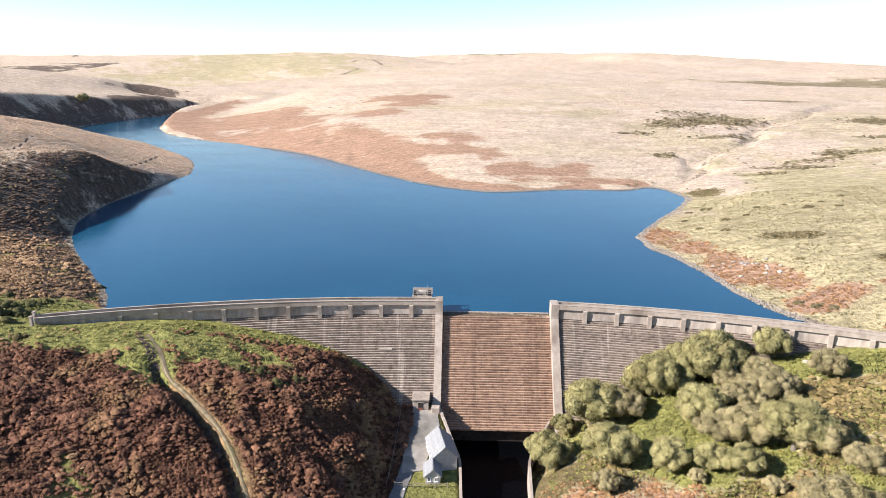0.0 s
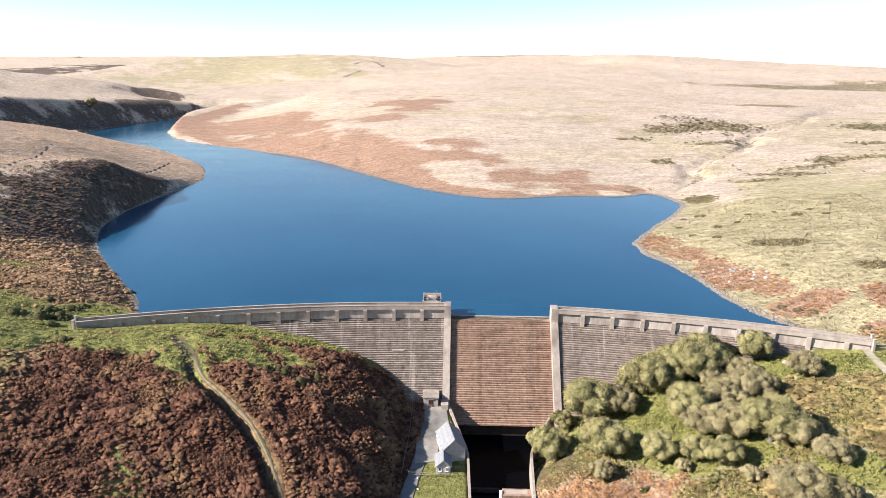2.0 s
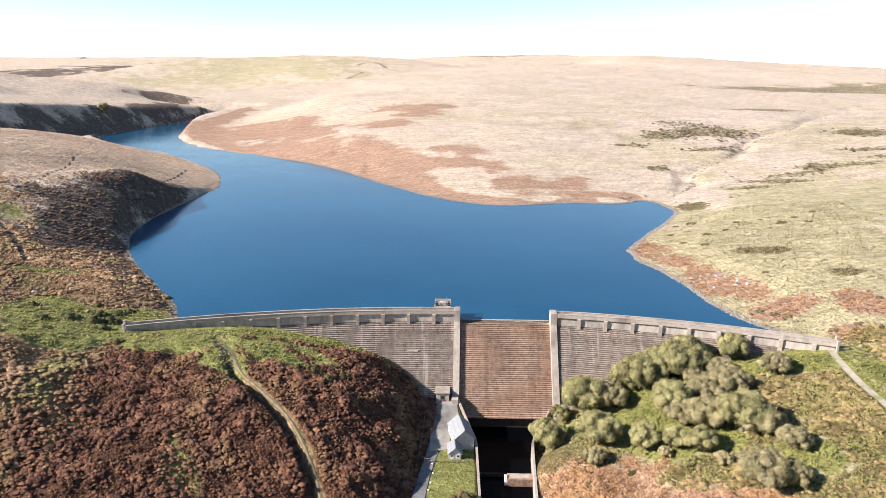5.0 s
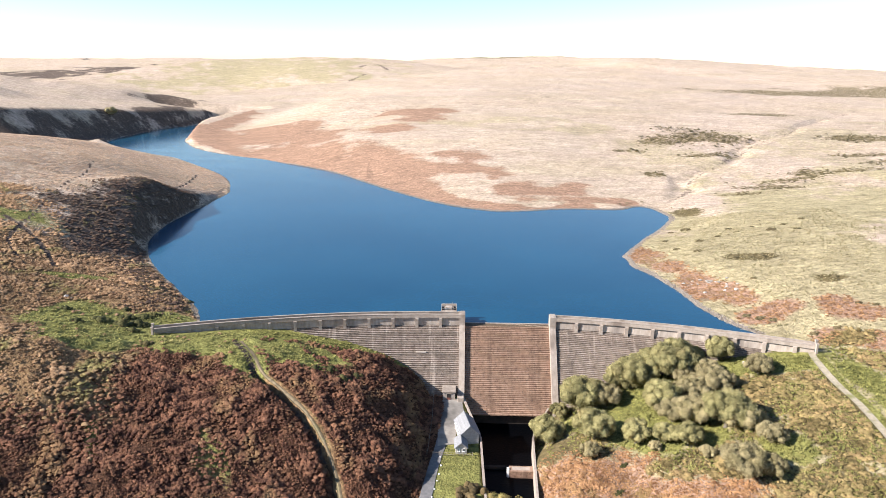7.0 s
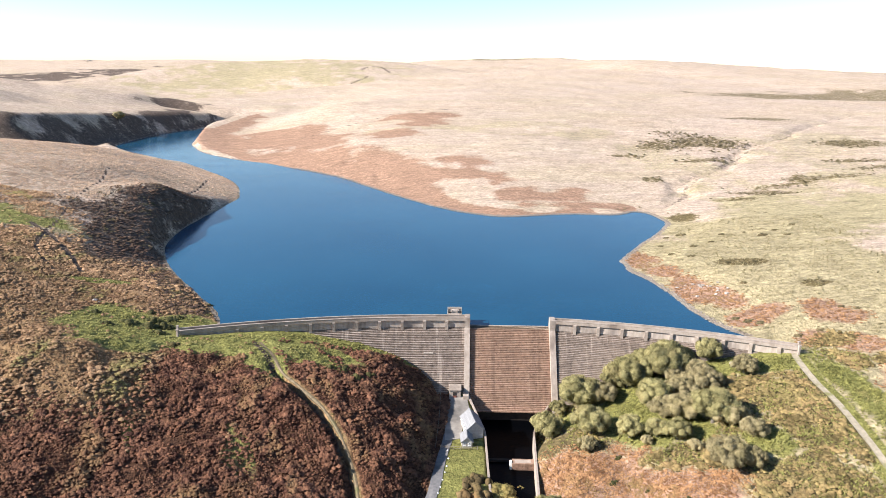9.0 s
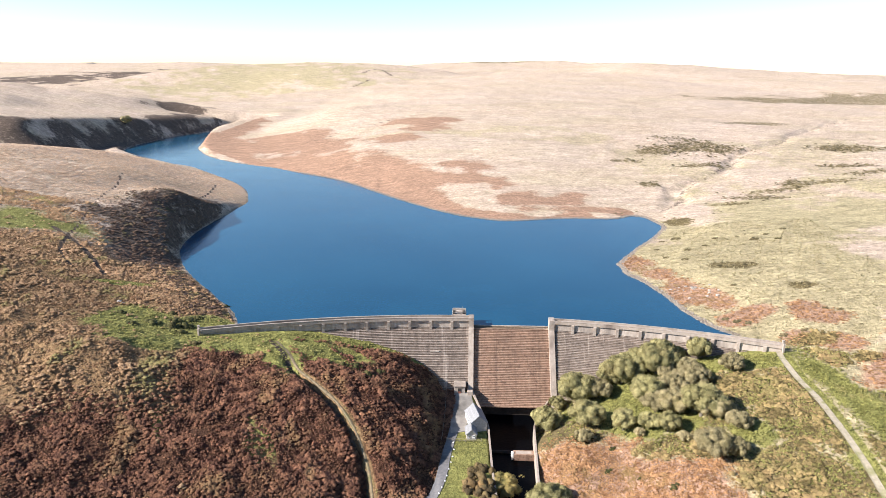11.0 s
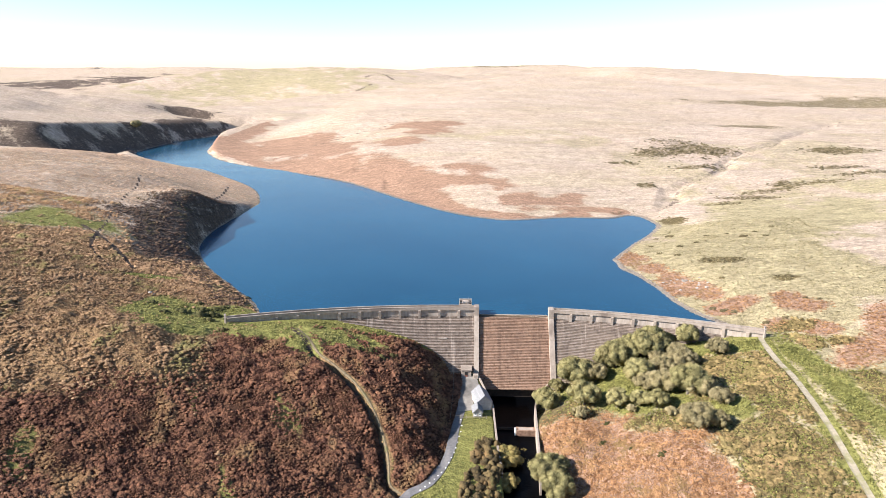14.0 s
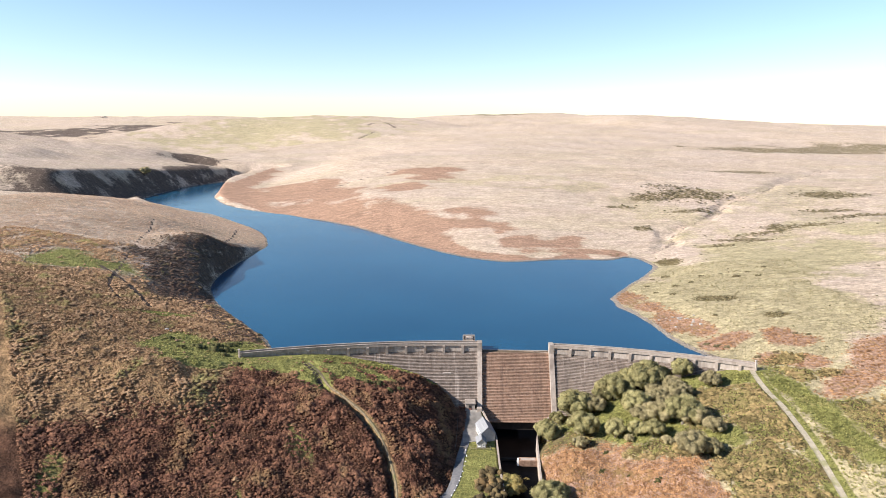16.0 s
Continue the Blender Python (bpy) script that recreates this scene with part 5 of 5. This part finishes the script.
# rough grass
def grassy(x, y):
    r, g, s = cover(x, y)
    g = np.maximum(g if x.mean() > 60 else 0 * g, patches_fine(x, y)[1])
    return np.clip(g * 1.3 - 0.3, 0, 1) * (lake_distance(x, y) > 1.5) * dam_clear(x, y) * in_view(x, y) * (seg_dist(x, y, road_line) > 1.8) * (seg_dist(x, y, path_line) > 0.9) * (seg_dist(x, y, track_line) > 1.3) * (~((x > -9.5) & (x < 24) & (y > 110))) * (cover(x, y)[0] < 0.2)


x, y = scatter(15000, -150, -14, 70, 175, grassy)
tagged(new("grass", strips("grass", tufts(x, y, 0.42 * rng.uniform(0.7, 1.3, len(x)), 0.36 * np.clip(1 + fbm(x, y, 5, 97), 0.3, 1.8), 5, 0.22), M_grass)), "rough green grass along the dam and path", "grass", kind="stuff")
x, y = scatter(9000, 60, 180, 140, 300, grassy)
tagged(new("grass", strips("grass", tufts(x, y, 0.5 * rng.uniform(0.7, 1.3, len(x)), 0.34 * np.clip(1 + fbm(x, y, 5, 98), 0.3, 1.8), 4, 0.24), M_grass_dry)), "yellow green rough grass on the right bank", "grass", kind="stuff")
x, y = scatter(20000, 16, 112, 40, 140, lambda x, y: np.maximum(grassy(x, y), 0.12 * clear(x, y) * in_view(x, y) * (x < 86) * (cover(x, y)[0] < 0.2)))
tagged(new("grass", strips("grass", tufts(x, y, 0.45 * rng.uniform(0.7, 1.3, len(x)), 0.42 * np.clip(1 + fbm(x, y, 4, 98), 0.3, 1.9), 5, 0.24), M_grass)), "lush green grass under the willows", "grass", kind="stuff")


def scrubby(x, y):
    r, g, s = cover(x, y)
    return np.clip(s * 1.5 - 0.25, 0, 1) * np.where(x > 95, dam_clear(x, y) * (lake_distance(x, y) > 3), clear(x, y)) * in_view(x, y) * (1 - 0.75 * np.clip(near_green(x, y) * 1.1, 0, 1))


x, y = scatter(38000, 26, 150, 36, 152, scrubby)
rr = 0.54 * np.clip(1 + 0.9 * fbm(x, y, 6, 101, 2), 0.5, 1.8) * rng.uniform(0.5, 1.5, len(x))
tagged(new("gorse", clumps("gorse", x, y, rr, 1.0, M_gorse, 9, 0.16, True)), "olive brown gorse scrub over the right slope", "gorse", kind="stuff")
x, y = scatter(9000, 60, 400, 140, 620, lambda x, y: patches(x, y, SCRUB_PATCHES, 51, 0.5) * (lake_distance(x, y) > 3) * dam_clear(x, y) + 0.07 * (fbm(x, y, 24, 99) > 0.05) * (y < 430) * (x > 85) * (lake_distance(x, y) > 5) * dam_clear(x, y))
rr = np.clip(0.0032 * y, 0.6, 1.7) * rng.uniform(0.5, 1.4, len(x))
tagged(new("gorse", clumps("gorse", x, y, rr, 0.55, M_gorse_far, 6, 0.3, True)), "dark gorse clumps dotted over the moor", "gorse", kind="stuff")

# single gorse bushes on the right bank
bush_spots = [(104, 279, 2.6), (96, 276, 1.6), (100, 248, 2.0), (110, 254, 1.4), (120, 268, 1.6), (135, 258, 2.4), (145, 255, 1.8), (144, 266, 1.5), (157, 276, 1.7), (88, 257, 1.4), (87, 238, 1.5), (93, 230, 1.8),
              (101, 214, 2.2), (106, 213, 2.6), (111, 212, 2.0), (99, 190, 1.3), (119, 161, 1.2), (123, 159, 1.1), (106, 148, 1.3), (99, 147, 1.5), (123, 183, 2.0), (86, 163, 1.5), (89, 160, 1.8), (92, 158, 1.4)]
for i, (x, y, r) in enumerate(bush_spots):
    me_ = clumps("gorse_bush", np.array([x, x + 0.7 * r, x - 0.6 * r, x + 0.2 * r, x - 0.2 * r]), np.array([y, y + 0.3, y - 0.2, y - 0.5 * r, y + 0.5 * r]), np.array([r, 0.7 * r, 0.65 * r, 0.6 * r, 0.55 * r]) * 0.62, 0.6, M_gorse_far, 60, 0.16)
    tagged(new("gorse_bush", me_), "dark olive gorse bush on rough grass", "bush", group="gorse bushes on the moor")

for i, (x, y, r) in enumerate(((-99, 147, 2.2), (-103, 144, 2.4), (-97.5, 150, 1.6), (-108, 139, 2.6), (-112, 134, 1.8), (-120, 143, 1.6), (-96.5, 141, 1.3), (-106, 150, 1.4), (-90, 128, 1.6), (-98.5, 141.4, 2.6), (-97.5, 135.5, 1.8), (-102, 139, 2.6), (-90.5, 158, 1.1), (-94.5, 169, 1.2), (-40, 127, 2.0), (-36, 124, 2.2), (-33, 127.5, 1.8), (-44, 126, 1.5), (31.4, 93.8, 1.0), (44, 80.1, 1.2), (34.2, 101.9, 0.9), (38, 88, 0.6))):
    me_ = clumps("gorse_bush", np.array([x, x + 0.7 * r, x - 0.6 * r, x + 0.2 * r, x - 0.2 * r]), np.array([y, y + 0.3, y - 0.2, y - 0.5 * r, y + 0.5 * r]), np.array([r, 0.7 * r, 0.65 * r, 0.6 * r, 0.55 * r]) * 0.7, 0.85, M_gorse_dark, 60, 0.16)
    tagged(new("gorse_bush", me_), "dark green gorse bush on the slopes near the dam", "bush", group="gorse bushes by the dam")

# pale rocks showing through the turf above the shore
for i in range(26):
    x, y = rng.uniform(77, 93), rng.uniform(184, 198)
    s = part("rock", stone_bm(160 + i % 5, rng.uniform(0.35, 0.9), 0.55), M_stone)
    s.location = (x, y, ground1(x, y) + 0.1)
    s.rotation_euler = (0, 0, i * 0.9)
    tagged(s, "pale granite rock showing through the turf", "rock", group="rocks above the shore")

# rocky tor on the far skyline
bm = bmesh.new()
for i, (dx, dy, r) in enumerate(((0, 0, 13), (-14, 4, 9), (13, -3, 8), (-25, 2, 6), (24, 3, 5), (4, 5, 14))):
    k = stone_bm(300 + i, r, 0.5)
    bmesh.ops.translate(k, vec=(dx, dy, -2.5), verts=k.verts)
    tmp = bpy.data.meshes.new("tor")
    k.to_mesh(tmp)
    bm.from_mesh(tmp)
    k.free()
    bpy.data.meshes.remove(tmp)
tor = part("tor", bm, M_rubble)
tor.location = (-1395, 2500, ground1(-1395, 2500))
tagged(tor, "small grey granite tor on the far ridge", "rock outcrop")

# ---- trees ----


def limb(bm, a, b, r0, r1, sides=6):
    a, b = Vector(a), Vector(b)
    m = (b - a).to_track_quat("Z", "X").to_matrix().to_4x4()
    ra = [bm.verts.new(a + m.to_3x3() @ Vector((math.cos(t) * r0, math.sin(t) * r0, 0))) for t in np.linspace(0, 2 * math.pi, sides, endpoint=False)]
    rb = [bm.verts.new(b + m.to_3x3() @ Vector((math.cos(t) * r1, math.sin(t) * r1, 0))) for t in np.linspace(0, 2 * math.pi, sides, endpoint=False)]
    for i in range(sides):
        bm.faces.new((ra[i], ra[(i + 1) % sides], rb[(i + 1) % sides], rb[i]))
    bm.faces.new(rb)


TREE_SHAPES = clump_shapes(3, -1.1, 10, 9, 0.16, 0.12)


def tree(seed, name, label, material, leaves=38000, leaf=0.1, height=1.7):
    """A tree of crown radius 3 m (scaled when placed): stems that fork into limbs, and a crown of leafy lobes round a domed outline."""
    rnd = random.Random(seed)
    g_ = np.random.default_rng(seed)
    R = 3.0
    H = R * height
    ob = tagged(new(name), label, "tree")
    bm = bmesh.new()
    lobes = [(Vector((0, 0, H * 0.5)), R * 0.72)]
    for k in range(26):
        a = k * 2.4 + rnd.uniform(-0.4, 0.4)
        up_ = 0.92 - 1.0 * (k / 25) + rnd.uniform(-0.1, 0.1)
        q_ = math.sqrt(max(0.0, 1 - max(up_, 0.0) ** 2)) * rnd.uniform(0.6, 0.86)
        lobes.append((Vector((math.cos(a) * R * q_, math.sin(a) * R * q_, H * (0.47 + 0.36 * up_))), R * rnd.uniform(0.2, 0.36)))
    fork = Vector((rnd.uniform(-0.2, 0.2), rnd.uniform(-0.2, 0.2), H * 0.2))
    limb(bm, (0, 0, -0.5), fork, 0.26, 0.19, 8)
    for c_, r in lobes:
        mid_ = fork.lerp(c_, 0.5) + Vector((rnd.uniform(-0.3, 0.3), rnd.uniform(-0.3, 0.3), 0.2))
        limb(bm, fork, mid_, 0.14, 0.09)
        limb(bm, mid_, c_ + Vector((0, 0, r * 0.3)), 0.09, 0.03)
    part("trunk", bm, M_bark, ob)
    faces_, forms = TREE_SHAPES
    co, tris, cs, ns, base = [], [], [], [], 0
    total = sum(r * r for _, r in lobes)
    for i, (c_, r) in enumerate(lobes):
        form = forms[g_.integers(len(forms))]
        co.append(form * r * 0.84 + np.array(c_))
        tris.append(faces_ + base)
        base += len(form)
        per = int(leaves * r * r / total)
        u = g_.normal(0, 1, (per, 3))
        u /= np.linalg.norm(u, axis=1, keepdims=True)
        near_v = np.argmax(u @ (form / np.linalg.norm(form, axis=1, keepdims=True)).T, axis=1)
        reach = np.linalg.norm(form, axis=1)[near_v][:, None]
        cs.append(np.array(c_)[None] + u * r * reach * (0.86 + 0.24 * g_.random((per, 1)) ** 1.6))
        ns.append(u)
    lf = leaf_quads(np.vstack(cs), np.vstack(ns), leaf, 0.5)[:, :3].reshape(-1, 3)
    tris.append(np.arange(len(lf), dtype=np.int32).reshape(-1, 3) + base)
    cr = new("crown", tri_mesh("crown", np.vstack(co + [lf]), np.vstack(tris), material))
    cr.parent = ob
    return ob


def plant(template, x, y, r, turn, first):
    m = pose(x, y, ground1(x, y) - 0.1, 0, 0, turn) @ Matrix.Diagonal((1.7 * r / 3.0, 1.7 * r / 3.0, 1.6 * r / 3.0, 1))
    if first:
        template.matrix_basis = m
        return template
    template_scale = tuple(template.scale)
    return copy_thing(template, m @ Matrix.Diagonal((*(1 / s for s in template_scale), 1)))


WILLOW_A = [(19.0, 122.7, 2.9), (23.6, 134.0, 1.8), (29.6, 133.3, 4.0), (29.5, 114.4, 3.2), (44.5, 136.6, 3.8), (49.3, 139.8, 3.4), (55.4, 137.4, 4.2), (68.9, 139.0, 2.7), (61.9, 141.5, 2.1), (48.1, 121.1, 3.4), (59.4, 108.0, 3.7), (38.7, 109.6, 2.4), (44.9, 106.8, 2.0), (49.3, 103.4, 2.2), (40.3, 138.6, 2.5), (14.2, 85, 3.3), (16.6, 78, 3.1), (17.5, 87.5, 2.1)]
WILLOW_B = [(36.0, 132.3, 2.8), (63.4, 133.1, 2.2), (62.9, 124.6, 3.0), (56.4, 123.1, 2.9), (49.3, 115.2, 2.6), (53.8, 112.8, 3.0), (62.3, 105.6, 2.9), (65.1, 97.1, 2.1), (27.2, 107.0, 1.6), (51.7, 97.9, 1.2), (42.0, 104.7, 1.0), (55.8, 87.9, 3.1), (60.7, 86.7, 1.9), (75.2, 128.0, 2.3), (57.1, 132.6, 2.2)]
BANK = [(4.2, 96, 2.8), (9.8, 103, 0.9), (3.5, 84, 2.2)]
wa = [tree(s, "willow", "rounded green willow on the river slope", M_willow) for s in (11, 12, 13)]
wb = [tree(s, "willow", "silvery grey green sallow among bracken", M_willow_grey, 36000, 0.09, 1.5) for s in (21, 22, 23)]
wc = [tree(31, "alder", "yellowing alder growing beside the outflow", M_autumn, 18000, 0.085, 1.6)]
for templates, places, grp in ((wa, WILLOW_A, "willows on the slope"), (wb, WILLOW_B, "sallows on the slope"), (wc, BANK, "trees by the outflow")):
    for t_ in templates:
        t_["group"] = grp
    for i, (x, y, r) in enumerate(places[::-1]):
        j = i % len(templates)
        if i >= len(places) - len(templates):
            plant(templates[len(places) - 1 - i], x, y, r, 37 * i, True)
        else:
            plant(templates[j], x, y, r, 37 * i, False)
far_tree = tree(41, "hawthorn", "pale bare hawthorn on the shaded spur", M_willow_grey, 900, 0.3, 1.5)
plant(far_tree, -407, 737.6, 4.5, 0, True)

# brambles between the lawn and the outflow
x, y = scatter(1500, -12, 3, 56, 112, lambda x, y: smooth(0.1, 0.5, smooth(108, 84, y) + 0.5 * fbm(x, y, 5, 59)) * ((x < channel(y)[0] - 0.4) & (x > -3.0 - 0.2 * (108 - y))))
x, y = x[::4], y[::4]
tagged(new("bramble", clumps("bramble", x, y, 0.95 * rng.uniform(0.5, 1.6, len(x)), 1.3, M_bush, 60, 0.17)), "dark brown and green bushes between lawn and outflow", "bramble", kind="stuff")

# stony shore
STONES = 5200
sx, sy = [], []
k = len(shore_line)
line = shore_line[int(k * 0.56):k - 5]
pick = rng.integers(0, len(line) - 1, STONES)
f = rng.random(STONES)[:, None]
run_ = line[pick + 1] - line[pick]
land_side = np.stack([-run_[:, 1], run_[:, 0]], -1) / (np.linalg.norm(run_, axis=1, keepdims=True) + 1e-9)
p = line[pick] * (1 - f) + line[pick + 1] * f + land_side * rng.uniform(-0.2, 3.0, (STONES, 1)) * rng.uniform(0.4, 1.0, (STONES, 1)) + rng.normal(0, 0.25, (STONES, 2))
u = rng.normal(0, 1, (STONES, 6, 3))
ico = np.array([(1, 0, 0), (-1, 0, 0), (0, 1, 0), (0, -1, 0), (0, 0, 1), (0, 0, -1)], float)
size = rng.uniform(0.15, 0.5, (STONES, 1, 1)) * np.array([1, 1, 0.6])
zz = np.maximum(ground(p[:, 0], p[:, 1]), -0.1)
oc = np.stack([p[:, 0], p[:, 1], zz], -1)[:, None] + (ico[None] + 0.25 * u) * size
tri_ = [(0, 2, 4), (2, 1, 4), (1, 3, 4), (3, 0, 4), (2, 0, 5), (1, 2, 5), (3, 1, 5), (0, 3, 5)]
tagged(new("shore_stones", fast_mesh("shore_stones", oc[:, np.array(tri_).ravel()], 3, M_rubble)), "pale stones along the waterline", "stones", kind="stuff")
